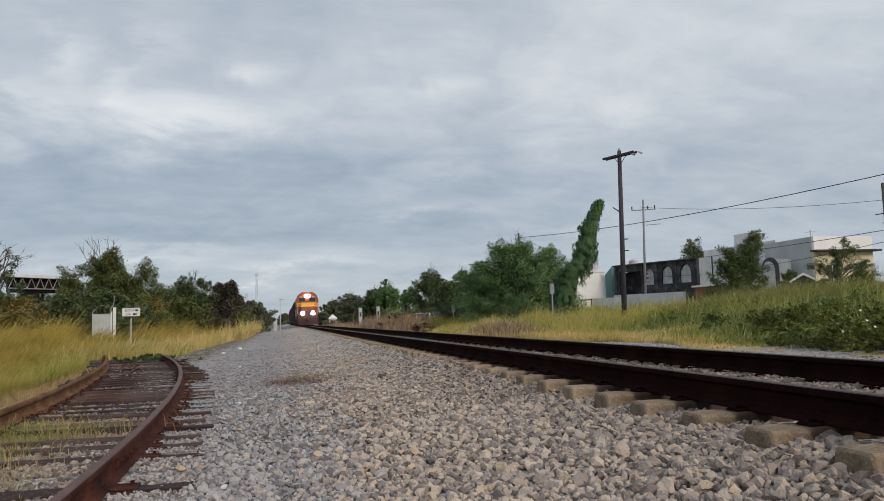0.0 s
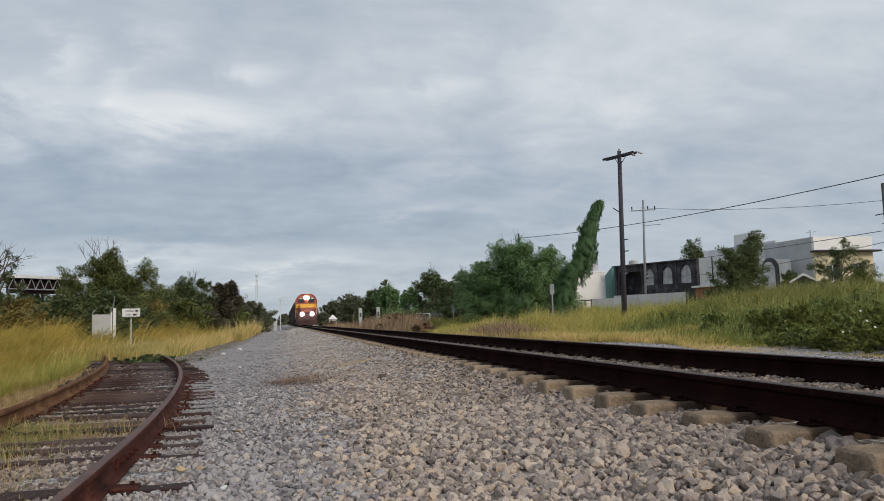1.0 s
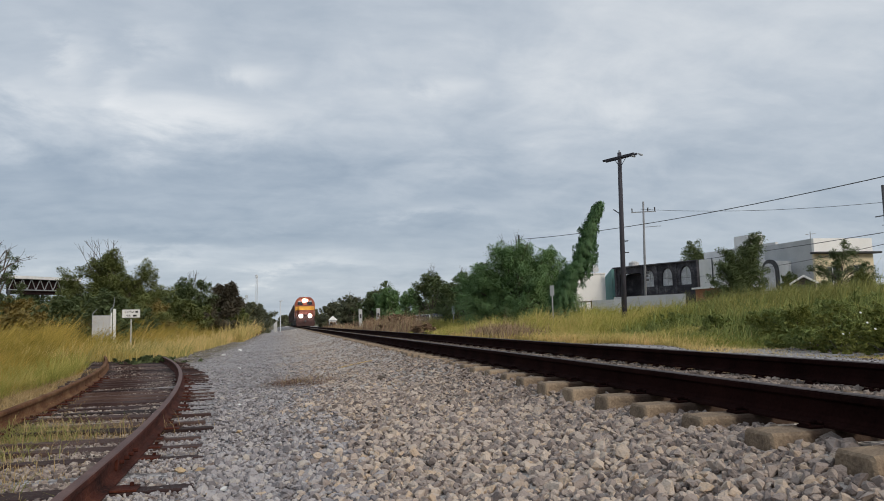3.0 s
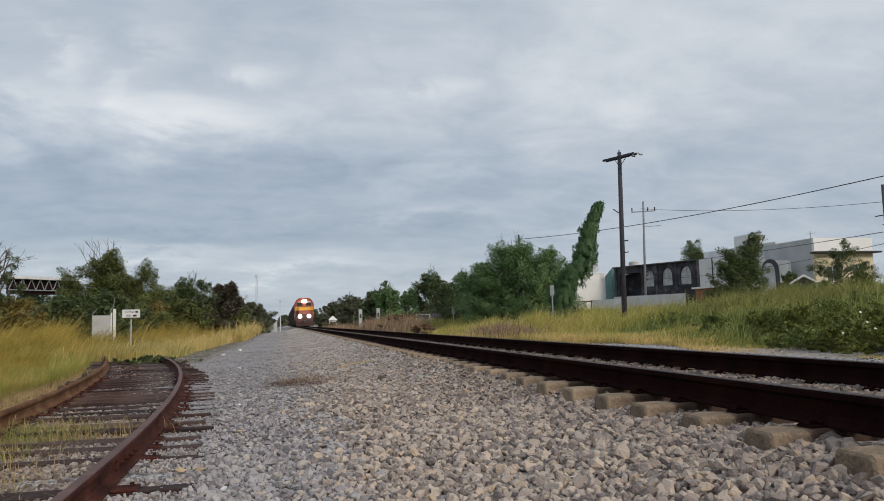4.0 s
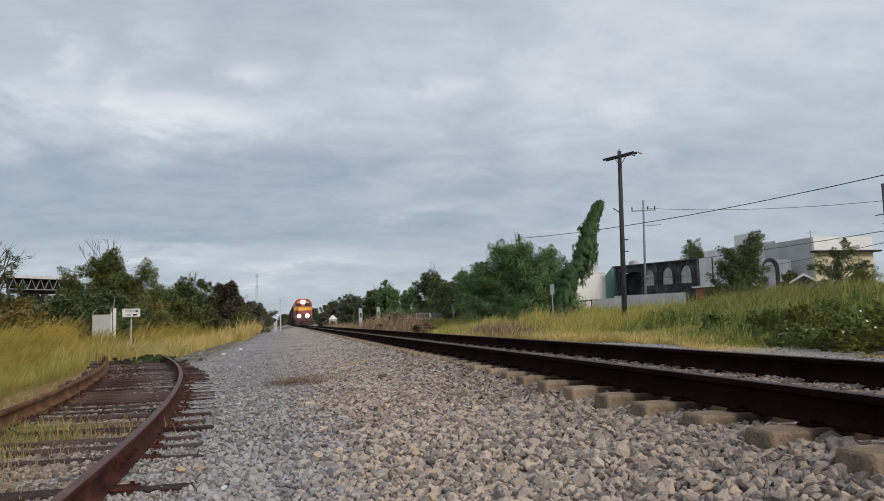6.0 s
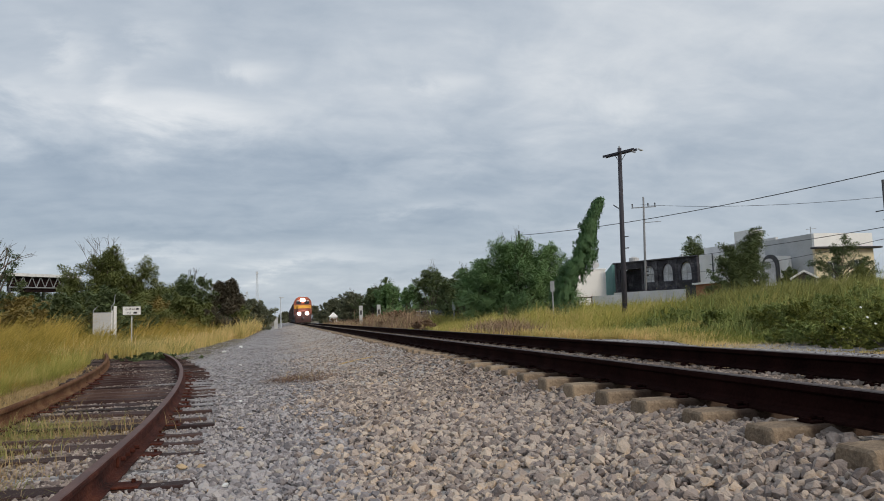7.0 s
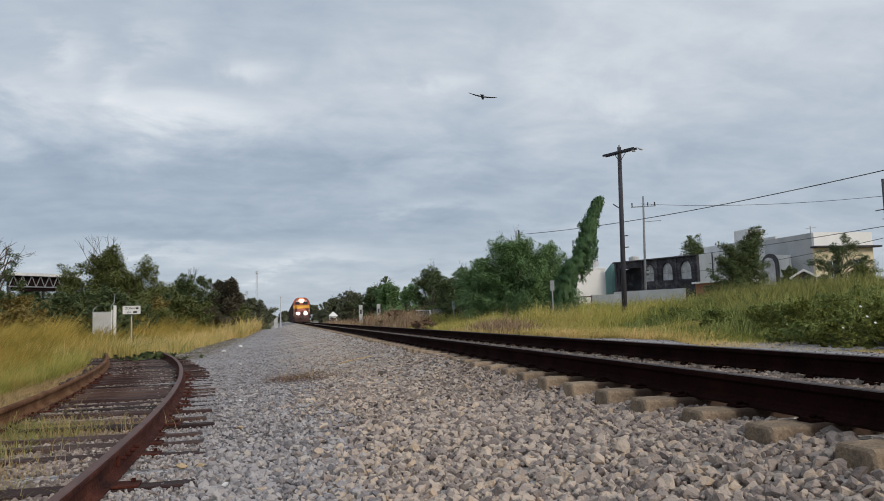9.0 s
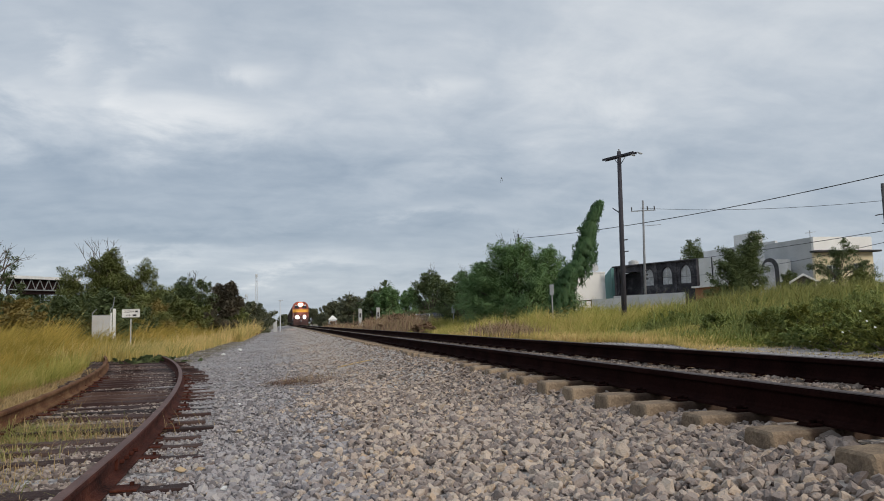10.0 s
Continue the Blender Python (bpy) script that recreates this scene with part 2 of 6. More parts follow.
M["panel_grey"] = surface("panel_grey", two((0.42, 0.42, 0.415), (0.55, 0.55, 0.54)), 0.7, 2, 30, 0.15)
M["black_paint"] = surface("black_paint", two((0.012, 0.012, 0.014), (0.03, 0.03, 0.032)), 0.6, 4, 30, 0.1)
M["galv"] = surface("galvanised_steel", two((0.30, 0.31, 0.32), (0.45, 0.46, 0.47)), 0.5, 4, 30, 0.1, metal=0.6)
M["steel_dark"] = surface("dark_steel", two((0.05, 0.05, 0.055), (0.10, 0.10, 0.105)), 0.6, 4, 30, 0.1, metal=0.3)
M["wire"] = surface("cable_black", two((0.03, 0.03, 0.032), (0.05, 0.05, 0.052)), 0.7, 4, 30, 0)
M["soot"] = surface("soot_stained_wall", [(0.32, (0.018, 0.017, 0.021)), (0.5, (0.046, 0.043, 0.051)), (0.62, (0.117, 0.112, 0.120)), (0.74, (0.260, 0.254, 0.260))], 0.9, 1.1, 7, 0.4, depth=0.02)
M["arch_pale"] = surface("pale_arch_infill", two((0.36, 0.36, 0.37), (0.74, 0.74, 0.75)), 0.7, 1.5, 12, 0.2)
M["render_grey"] = surface("grey_render", two((0.57, 0.57, 0.57), (0.74, 0.735, 0.73)), 0.9, 0.7, 10, 0.3, depth=0.02)
M["render_slate"] = surface("slate_grey_render", two((0.42, 0.43, 0.437), (0.56, 0.565, 0.57)), 0.9, 0.7, 10, 0.3, depth=0.02)
M["render_pale"] = surface("pale_render", two((0.66, 0.655, 0.64), (0.85, 0.84, 0.82)), 0.9, 0.7, 10, 0.2, depth=0.02)
M["render_white"] = surface("white_render", two((0.85, 0.835, 0.80), (0.93, 0.92, 0.885)), 0.85, 0.8, 10, 0.2, depth=0.02)
M["render_yellow"] = surface("yellow_render", two((0.64, 0.54, 0.35), (0.80, 0.70, 0.49)), 0.85, 0.8, 10, 0.2, depth=0.02)
M["render_teal"] = surface("teal_render", two((0.10, 0.22, 0.21), (0.16, 0.31, 0.29)), 0.85, 0.8, 10, 0.2, depth=0.02)
M["brick_orange"] = surface("orange_wall", two((0.30, 0.13, 0.07), (0.42, 0.20, 0.11)), 0.9, 1.2, 14, 0.3, depth=0.02)
M["loco_orange"] = surface("loco_orange", two((0.27, 0.066, 0.04), (0.38, 0.105, 0.055)), 0.45, 1.5, 20, 0.05)
M["loco_yellow"] = surface("loco_yellow", two((0.68, 0.32, 0.04), (0.80, 0.42, 0.06)), 0.45, 1.5, 20, 0.05)
M["loco_dark"] = surface("loco_dark", two((0.034, 0.012, 0.011), (0.075, 0.026, 0.021)), 0.6, 1.5, 20, 0.1)
M["car_side"] = surface("freight_car_paint", two((0.05, 0.035, 0.03), (0.11, 0.075, 0.06)), 0.7, 1.0, 12, 0.2, each=0.4)
M["glass"] = surface("dark_glass", two((0.01, 0.012, 0.015), (0.02, 0.022, 0.026)), 0.08, 2, 10, 0, spec=0.8)
M["lamp"] = surface("headlamp_glow", two((1.0, 0.93, 0.85), (1.0, 0.93, 0.85)), 0.3, 2, 10, 0, glow=40.0)
M["bird"] = surface("bird_plumage", two((0.02, 0.02, 0.022), (0.05, 0.048, 0.047)), 0.8, 20, 90, 0.1)

# steel with the distance haze painted in, pale and bluish like the sky
M["hazed_steel"] = surface("hazed_mast_steel", two((0.55, 0.58, 0.60), (0.66, 0.69, 0.71)), 0.7, 2, 20, 0.05)
M["dry_grass"] = surface("dry_pinkish_grass", [(0.2, (0.164, 0.100, 0.067)), (0.45, (0.273, 0.181, 0.124)), (0.65, (0.345, 0.263, 0.150)), (0.85, (0.427, 0.363, 0.196))], 0.9, 0.25, 3, 0, island=0.45, spec=0.15)
M["dead_brown"] = surface("dead_brown_twig", two((0.12, 0.072, 0.055), (0.27, 0.175, 0.13)), 0.9, 4, 20, 0, island=0.5, spec=0.15)
M["loco_red"] = surface("loco_dull_red", two((0.17, 0.045, 0.035), (0.26, 0.075, 0.05)), 0.5, 1.5, 20, 0.05)
# near-black maroon that paints the shade inside the truss shed
M["shed_shade"] = surface("painted_shed_shade", two((0.014, 0.009, 0.009), (0.03, 0.018, 0.018)), 0.9, 2, 20, 0.1, spec=0.05)
M["flower"] = surface("white_petals", two((0.75, 0.75, 0.7), (0.85, 0.85, 0.8)), 0.8, 5, 20, 0)


def let_light_through(name, share):
    """Thin leaves and blades pass some light on."""
    nt = M[name].node_tree
    N, L = nt.nodes.new, nt.links.new
    bsdf = nt.nodes["Principled BSDF"]
    thin, mix = N("ShaderNodeBsdfTranslucent"), N("ShaderNodeMixShader")
    L(bsdf.inputs["Base Color"].links[0].from_socket, thin.inputs["Color"])
    mix.inputs[0].default_value = share
    L(bsdf.outputs[0], mix.inputs[1])
    L(thin.outputs[0], mix.inputs[2])
    L(mix.outputs[0], nt.nodes["Material Output"].inputs["Surface"])


for leaf_kind in ("leaf", "leaf_dark", "leaf_brown", "leaf_umber", "leaf_vine", "leaf_olive", "leaf_hazed", "weed", "weed_dark", "plume", "grass_pale", "grass_gold", "grass_green"):
    let_light_through(leaf_kind, 0.45 if "grass" in leaf_kind else 0.22)


def darken_tie_seats():
    """Ragged dark brown patches in the concrete round the rail seats."""
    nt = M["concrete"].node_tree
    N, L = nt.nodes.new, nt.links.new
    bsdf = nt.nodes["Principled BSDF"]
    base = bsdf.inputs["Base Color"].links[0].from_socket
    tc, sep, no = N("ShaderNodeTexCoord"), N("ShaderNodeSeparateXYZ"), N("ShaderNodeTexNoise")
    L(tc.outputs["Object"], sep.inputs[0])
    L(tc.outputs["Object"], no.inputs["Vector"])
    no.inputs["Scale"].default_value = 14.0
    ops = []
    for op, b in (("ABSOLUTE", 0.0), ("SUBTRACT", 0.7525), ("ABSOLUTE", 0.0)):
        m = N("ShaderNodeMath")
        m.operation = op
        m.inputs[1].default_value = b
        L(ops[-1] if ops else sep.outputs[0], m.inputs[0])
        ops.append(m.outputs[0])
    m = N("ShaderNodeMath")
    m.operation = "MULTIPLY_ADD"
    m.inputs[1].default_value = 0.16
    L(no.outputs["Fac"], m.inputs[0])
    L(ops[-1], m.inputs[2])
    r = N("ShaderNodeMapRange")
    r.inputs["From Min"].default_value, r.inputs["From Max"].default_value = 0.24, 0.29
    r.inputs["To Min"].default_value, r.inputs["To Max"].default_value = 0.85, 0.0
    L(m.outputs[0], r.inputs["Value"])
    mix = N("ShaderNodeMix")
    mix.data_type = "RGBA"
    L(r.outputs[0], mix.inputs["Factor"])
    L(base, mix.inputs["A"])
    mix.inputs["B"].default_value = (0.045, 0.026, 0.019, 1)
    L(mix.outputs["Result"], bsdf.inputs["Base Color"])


darken_tie_seats()


def darken_by_the_rail():
    """Darker, browner ballast, in patches that thicken towards the main rails."""
    nt = M["stone"].node_tree
    N, L = nt.nodes.new, nt.links.new
    bsdf = nt.nodes["Principled BSDF"]
    base = bsdf.inputs["Base Color"].links[0].from_socket
    tc, sep, no, add, r, mix = N("ShaderNodeTexCoord"), N("ShaderNodeSeparateXYZ"), N("ShaderNodeTexNoise"), N("ShaderNodeMath"), N("ShaderNodeMapRange"), N("ShaderNodeMix")
    L(tc.outputs["Object"], sep.inputs[0])
    L(tc.outputs["Object"], no.inputs["Vector"])
    no.inputs["Scale"].default_value = 3.0
    add.operation = "ADD"
    L(sep.outputs[0], add.inputs[0])
    L(no.outputs["Fac"], add.inputs[1])
    r.inputs["From Min"].default_value, r.inputs["From Max"].default_value = 1.9, 3.0
    r.inputs["To Min"].default_value, r.inputs["To Max"].default_value = 0.0, 0.42
    L(add.outputs[0], r.inputs["Value"])
    mix.data_type = "RGBA"
    L(r.outputs[0], mix.inputs["Factor"])
    L(base, mix.inputs["A"])
    mix.inputs["B"].default_value = (0.115, 0.085, 0.072, 1)
    L(mix.outputs["Result"], bsdf.inputs["Base Color"])


darken_by_the_rail()


# ---- building tools ----
def part(name, bm, material, parent=None, label="", smooth=False):
    me = bpy.data.meshes.new(name)
    bmesh.ops.recalc_face_normals(bm, faces=bm.faces)
    bm.to_mesh(me)
    bm.free()
    me.materials.append(M[material])
    if smooth:
        me.shade_smooth()
    ob = new(name, me)
    ob.parent = parent
    return tagged(ob, label)


def thing(name, label, category, m=None, group="", kind=""):
    ob = new(name)
    ob.empty_display_size = 0.2
    if m is not None:
        ob.matrix_basis = m
    return tagged(ob, label, category, group, kind)


def box(bm, c, s, rz=0.0, bevel=0.0):
    r = bmesh.ops.create_cube(bm, size=1.0, matrix=pose(*c, 0, 0, rz) @ Matrix.Diagonal((*s, 1)))
    if bevel:
        es = list({e for v in r["verts"] for e in v.link_edges})
        bmesh.ops.bevel(bm, geom=es, offset=bevel, segments=1, affect="EDGES")


def boxed(*boxes, bevel=0.0):
    bm = bmesh.new()
    for b in boxes:
        box(bm, b[0], b[1], b[2] if len(b) > 2 else 0.0, bevel)
    return bm


def rod(bm, a, b, r0, r1=None, n=8):
    a, b = Vector(a), Vector(b)
    d = b - a
    m = Matrix.Translation((a + b) / 2) @ d.to_track_quat("Z", "Y").to_matrix().to_4x4()
    bmesh.ops.create_cone(bm, cap_ends=True, segments=n, radius1=r0, radius2=r0 if r1 is None else r1, depth=d.length, matrix=m)


def rods(*items):
    bm = bmesh.new()
    for it in items:
        rod(bm, *it)
    return bm


def prism(bm, outline, axis, lo, hi):
    """A closed outline (pairs) drawn out along an axis: 'x' takes (y, z), 'y' takes (x, z), 'z' takes (x, y)."""
    def at(p, t):
        return {"x": (t, *p), "y": (p[0], t, p[1]), "z": (*p, t)}[axis]
    a = [bm.verts.new(at(p, lo)) for p in outline]
    b = [bm.verts.new(at(p, hi)) for p in outline]
    bm.faces.new(a[::-1])
    bm.faces.new(b)
    for i in range(len(a)):
        j = (i + 1) % len(a)
        bm.faces.new((a[i], a[j], b[j], b[i]))


def raw_mesh(name, verts, faces, material, parent=None, smooth=False, normals=None):
    """One mesh from arrays: verts (n, 3), faces (m, k); normals (n, 3) round the shading of foliage."""
    me = bpy.data.meshes.new(name)
    k = faces.shape[1]
    me.vertices.add(len(verts))
    me.vertices.foreach_set("co", np.ascontiguousarray(verts, dtype=np.float32).ravel())
    me.loops.add(faces.size)
    me.loops.foreach_set("vertex_index", np.ascontiguousarray(faces, dtype=np.int32).ravel())
    me.polygons.add(len(faces))
    me.polygons.foreach_set("loop_start", np.arange(0, faces.size, k, dtype=np.int32))
    me.update(calc_edges=True)
    me.validate()
    me.materials.append(M[material])
    if smooth or normals is not None:
        me.shade_smooth()
    else:
        me.shade_flat()
    if normals is not None:
        me.normals_split_custom_set_from_vertices(np.ascontiguousarray(normals, dtype=np.float32))
    ob = new(name, me)
    ob.parent = parent
    return ob


def rotations(rng, n, tilt=math.pi):
    """n random turns: any heading, tipped up to tilt."""
    a, b, c = rng.uniform(0, 2 * math.pi, n), rng.uniform(-tilt, tilt, n), rng.uniform(-tilt, tilt, n)
    ca, sa, cb, sb, cc, sc = np.cos(a), np.sin(a), np.cos(b), np.sin(b), np.cos(c), np.sin(c)
    R = np.empty((n, 3, 3))
    R[:, 0] = np.stack([ca * cb, ca * sb * sc - sa * cc, ca * sb * cc + sa * sc], 1)
    R[:, 1] = np.stack([sa * cb, sa * sb * sc + ca * cc, sa * sb * cc - ca * sc], 1)
    R[:, 2] = np.stack([-sb, cb * sc, cb * cc], 1)
    return R


# ---- the lie of the land ----
NEAR_X, FAR_X = 2.685, 4.19        # rails of the main line
LAND_X = [-400, -12, -5, -3, -0.6, 0.3, 1.2, 1.9, 2.3, 2.6, 4.3, 5.0, 5.5, 6.6, 8, 13, 20, 28, 400]
LAND_Z = [-0.4, -0.4, -0.42, -0.435, -0.43, -0.36, -0.25, -0.15, -0.10, -0.07, -0.055, -0.08, -0.12, -0.30, -0.33, -0.30, 0.10, 0.40, 0.40]


def land(x, y):
    heap = 0.065 * np.clip((y - 5.0) / 5.0, 0, 1) * np.clip(1 - np.abs(x - 2.15) / 0.6, 0, 1)
    return np.interp(x, LAND_X, LAND_Z) + heap + 0.012 * np.sin(x * 2.3 + y * 0.9) + 0.012 * np.sin(x * 0.7 - y * 1.7)


def siding_x(y):
    """The siding's outer (right-hand) rail."""
    y = np.asarray(y, float)
    return -1.08 - 0.0062 * np.maximum(y - 3.0, 0) ** 2


def build_ground():
    xs = np.unique(np.concatenate([np.linspace(-3500, -60, 12), np.linspace(-60, -6, 28), np.linspace(-6, 8, 90), np.linspace(8, 60, 30), np.linspace(60, 3500, 12)]))
    ys = np.unique(np.concatenate([np.linspace(-3500, -20, 10), np.linspace(-20, 2, 12), np.linspace(2, 40, 120), np.linspace(40, 200, 60), np.linspace(200, 4500, 14)]))
    X, Y = np.meshgrid(xs, ys)
    V = np.stack([X, Y, land(X, Y)], -1).reshape(-1, 3)
    n = len(xs)
    i = (np.arange(len(ys) - 1)[:, None] * n + np.arange(n - 1)).ravel()
    F = np.stack([i, i + 1, i + n + 1, i + n], 1)
    m = bpy.data.materials.new("trackside_ground")
    m.use_nodes = True
    nt = m.node_tree
    N, L = nt.nodes.new, nt.links.new
    tc, sep = N("ShaderNodeTexCoord"), N("ShaderNodeSeparateXYZ")
    L(tc.outputs["Object"], sep.inputs[0])

    def grain(s, d=5.0):
        q = N("ShaderNodeTexNoise")
        q.inputs["Scale"].default_value, q.inputs["Detail"].default_value = s, d
        L(tc.outputs["Object"], q.inputs["Vector"])
        return q.outputs["Fac"]

    def ramp(fac, stops):
        q = N("ShaderNodeValToRGB")
        el = q.color_ramp.elements
        el[0].position, el[0].color = stops[0][0], (*stops[0][1], 1)
        el[1].position, el[1].color = stops[-1][0], (*stops[-1][1], 1)
        for p, c in stops[1:-1]:
            el.new(p).color = (*c, 1)
        L(fac, q.inputs[0])
        return q.outputs[0]

    def blend(f, a, b):
        q = N("ShaderNodeMix")
        q.data_type = "RGBA"
        L(f, q.inputs["Factor"])
        L(a, q.inputs["A"])
        L(b, q.inputs["B"])
        return q.outputs["Result"]

    wob = N("ShaderNodeMath")
    wob.operation = "MULTIPLY_ADD"
    L(grain(0.6), wob.inputs[0])
    wob.inputs[1].default_value = 1.6
    L(sep.outputs[0], wob.inputs[2])

    def edge(lo, hi):
        q = N("ShaderNodeMapRange")
        q.inputs["From Min"].default_value, q.inputs["From Max"].default_value = lo, hi
        L(wob.outputs[0], q.inputs["Value"])
        return q.outputs[0]

    vor = N("ShaderNodeTexVoronoi")
    vor.inputs["Scale"].default_value = 24.0
    L(tc.outputs["Object"], vor.inputs["Vector"])
    cell = N("ShaderNodeSeparateColor")
    L(vor.outputs["Color"], cell.inputs[0])
    grey = ramp(cell.outputs[0], [(0.0, (0.15, 0.14, 0.14)), (0.6, (0.37, 0.348, 0.345)), (1.0, (0.54, 0.51, 0.50))])
    tan = ramp(cell.outputs[0], [(0.0, (0.20, 0.178, 0.160)), (0.5, (0.46, 0.408, 0.366)), (1.0, (0.66, 0.59, 0.53))])
    soil = ramp(grain(1.5), [(0.3, (0.10, 0.085, 0.05)), (0.7, (0.22, 0.18, 0.10))])
    col = blend(edge(-1.9, -1.2), soil, grey)
    col = blend(edge(0.2, 1.8), col, tan)
    col = blend(edge(6.6, 7.2), col, grey)
    col = blend(edge(12.2, 13.0), col, soil)
    b = nt.nodes["Principled BSDF"]
    L(col, b.inputs["Base Color"])
    b.inputs["Roughness"].default_value = 0.9
    bump = N("ShaderNodeBump")
    bump.inputs["Strength"].default_value, bump.inputs["Distance"].default_value = 0.8, 0.03
    L(vor.outputs["Distance"], bump.inputs["Height"])
    L(bump.outputs[0], b.inputs["Normal"])
    M["ground"] = m
    ob = raw_mesh("ground", V, F, "ground", smooth=True)
    tagged(ob, "grey and tan gravel strip between grassy trackside soil", "ground", kind="structure")


build_ground()


# ---- rails and ties ----
def rail_outline(h, base, head):
    w, hh = 0.008, 0.04
    half = [(base / 2, 0), (base / 2, 0.012), (0.02, 0.028), (w, 0.05), (w, h - hh - 0.012), (head / 2 - 0.004, h - hh), (head / 2, h - hh + 0.006), (head / 2, h - 0.012),
            (head / 2 - 0.010, h - 0.0015)]
    return half + [(-x, z) for x, z in half[::-1]]


def sweep(name, line, outline, z0, material, parent, label):
    """Draws a rail outline along a level line of (x, y)."""
    bm = bmesh.new()
    rings = []
    for i, p in enumerate(line):
        a, b = line[max(i - 1, 0)], line[min(i + 1, len(line) - 1)]
        d = Vector((b[0] - a[0], b[1] - a[1], 0)).normalized()
        side = Vector((d.y, -d.x, 0))
        rings.append([bm.verts.new(Vector((p[0], p[1], z0 + z)) + side * x) for x, z in outline])
    n = len(outline)
    for r0, r1 in zip(rings, rings[1:]):
        for i in range(n):
            bm.faces.new((r0[i], r0[(i + 1) % n], r1[(i + 1) % n], r1[i]))
    bm.faces.new(rings[0])
    bm.faces.new(rings[-1][::-1])
    return part(name, bm, material, parent, label)


def running_band(line, z, w, material, parent, label):
    bm = bmesh.new()
    rows = []
    for i, p in enumerate(line):
        a, b = line[max(i - 1, 0)], line[min(i + 1, len(line) - 1)]
        d = Vector((b[0] - a[0], b[1] - a[1], 0)).normalized()
        s = Vector((d.y, -d.x, 0))
        c = Vector((p[0], p[1], z))
        rows.append([bm.verts.new(c + s * k + Vector((0, 0, dz))) for k, dz in ((-w / 2, -0.003), (-w / 2 + 0.006, 0.0015), (w / 2 - 0.006, 0.0015), (w / 2, -0.003))])
    for r0, r1 in zip(rows, rows[1:]):
        for i in range(3):
            bm.faces.new((r0[i], r0[i + 1], r1[i + 1], r1[i]))
    return part("running_surface", bm, material, parent, label)


def tie_mesh():
    """Concrete tie: tapered sides, bevelled ends, dipped middle."""
    bm = bmesh.new()
    rings = []
    for x, top, w in ((-1.17, -0.014, 0.195), (-1.158, 0.0, 0.215), (-0.9, 0.0, 0.22), (-0.55, 0.0, 0.22), (-0.35, -0.035, 0.20), (0.35, -0.035, 0.20),
                      (0.55, 0.0, 0.22), (0.9, 0.0, 0.22), (1.158, 0.0, 0.215), (1.17, -0.014, 0.195)):
        rings.append([bm.verts.new((x, -w / 2 - 0.035, -0.2)), bm.verts.new((x, -w / 2, top - 0.014)), bm.verts.new((x, -w / 2 + 0.014, top)),
                      bm.verts.new((x, w / 2 - 0.014, top)), bm.verts.new((x, w / 2, top - 0.014)), bm.verts.new((x, w / 2 + 0.035, -0.2))])
    for a, b in zip(rings, rings[1:]):
        for i in range(6):
            bm.faces.new((a[i], a[(i + 1) % 6], b[(i + 1) % 6], b[i]))
    bm.faces.new(rings[0])
    bm.faces.new(rings[-1][::-1])
    bmesh.ops.recalc_face_normals(bm, faces=bm.faces)
    return bm


MAIN_C = (NEAR_X + FAR_X) / 2
TIE_Y0, TIE_STEP = 2.60, 0.61


def build_main_track():
    track = thing("main_track", "straight main line of dark steel rails on concrete ties", "railway track", kind="structure")
    out = rail_outline(0.173, 0.14, 0.072)
    for x in (NEAR_X, FAR_X):
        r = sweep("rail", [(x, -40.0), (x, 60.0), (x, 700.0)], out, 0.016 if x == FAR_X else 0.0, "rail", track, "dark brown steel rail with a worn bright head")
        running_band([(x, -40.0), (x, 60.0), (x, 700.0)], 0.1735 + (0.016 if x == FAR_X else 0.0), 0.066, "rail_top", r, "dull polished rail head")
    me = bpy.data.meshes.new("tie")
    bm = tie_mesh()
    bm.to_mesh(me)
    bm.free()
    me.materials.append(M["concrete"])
    clip = bpy.data.meshes.new("clip")
    bm = rods(((-0.03, 0, 0.022), (0.04, 0, 0.026), 0.009, 0.009, 6), ((-0.03, -0.035, 0.018), (-0.03, 0.035, 0.018), 0.009, 0.009, 6), ((0.04, -0.04, 0.022), (0.04, 0.03, 0.026), 0.008, 0.008, 6))
    box(bm, (0.0, 0, 0.006), (0.08, 0.1, 0.014), 0, 0.003)
    bm.to_mesh(clip)
    bm.free()
    clip.materials.append(M["rail"])
    rng = random.Random(4)
    for i in range(-30, 268):
        t = new("tie", me)
        t.parent = track
        t.matrix_basis = pose(MAIN_C + rng.uniform(-0.012, 0.012), TIE_Y0 + TIE_STEP * i, 0.0, 0, 0, rng.uniform(-0.5, 0.5))
        if -2 <= i < 30:
            for s, rz in ((NEAR_X - 0.115 - MAIN_C, 0), (NEAR_X + 0.115 - MAIN_C, 180), (FAR_X - 0.115 - MAIN_C, 0), (FAR_X + 0.115 - MAIN_C, 180)):
                c = new("rail_clip", clip)
                c.parent = t
                c.matrix_basis = pose(s, 0, 0, 0, 0, rz)
    far = bmesh.new()
    for i in range(268, 1000):
        box(far, (MAIN_C, TIE_Y0 + TIE_STEP * i, -0.1), (2.34, 0.22, 0.2))
    tagged(part("far_ties", far, "concrete", track), kind="stuff")


SIDING_TIES = [-3.0 + 0.56 * k + 0.05 * math.sin(k * 2.4) for k in range(77)]


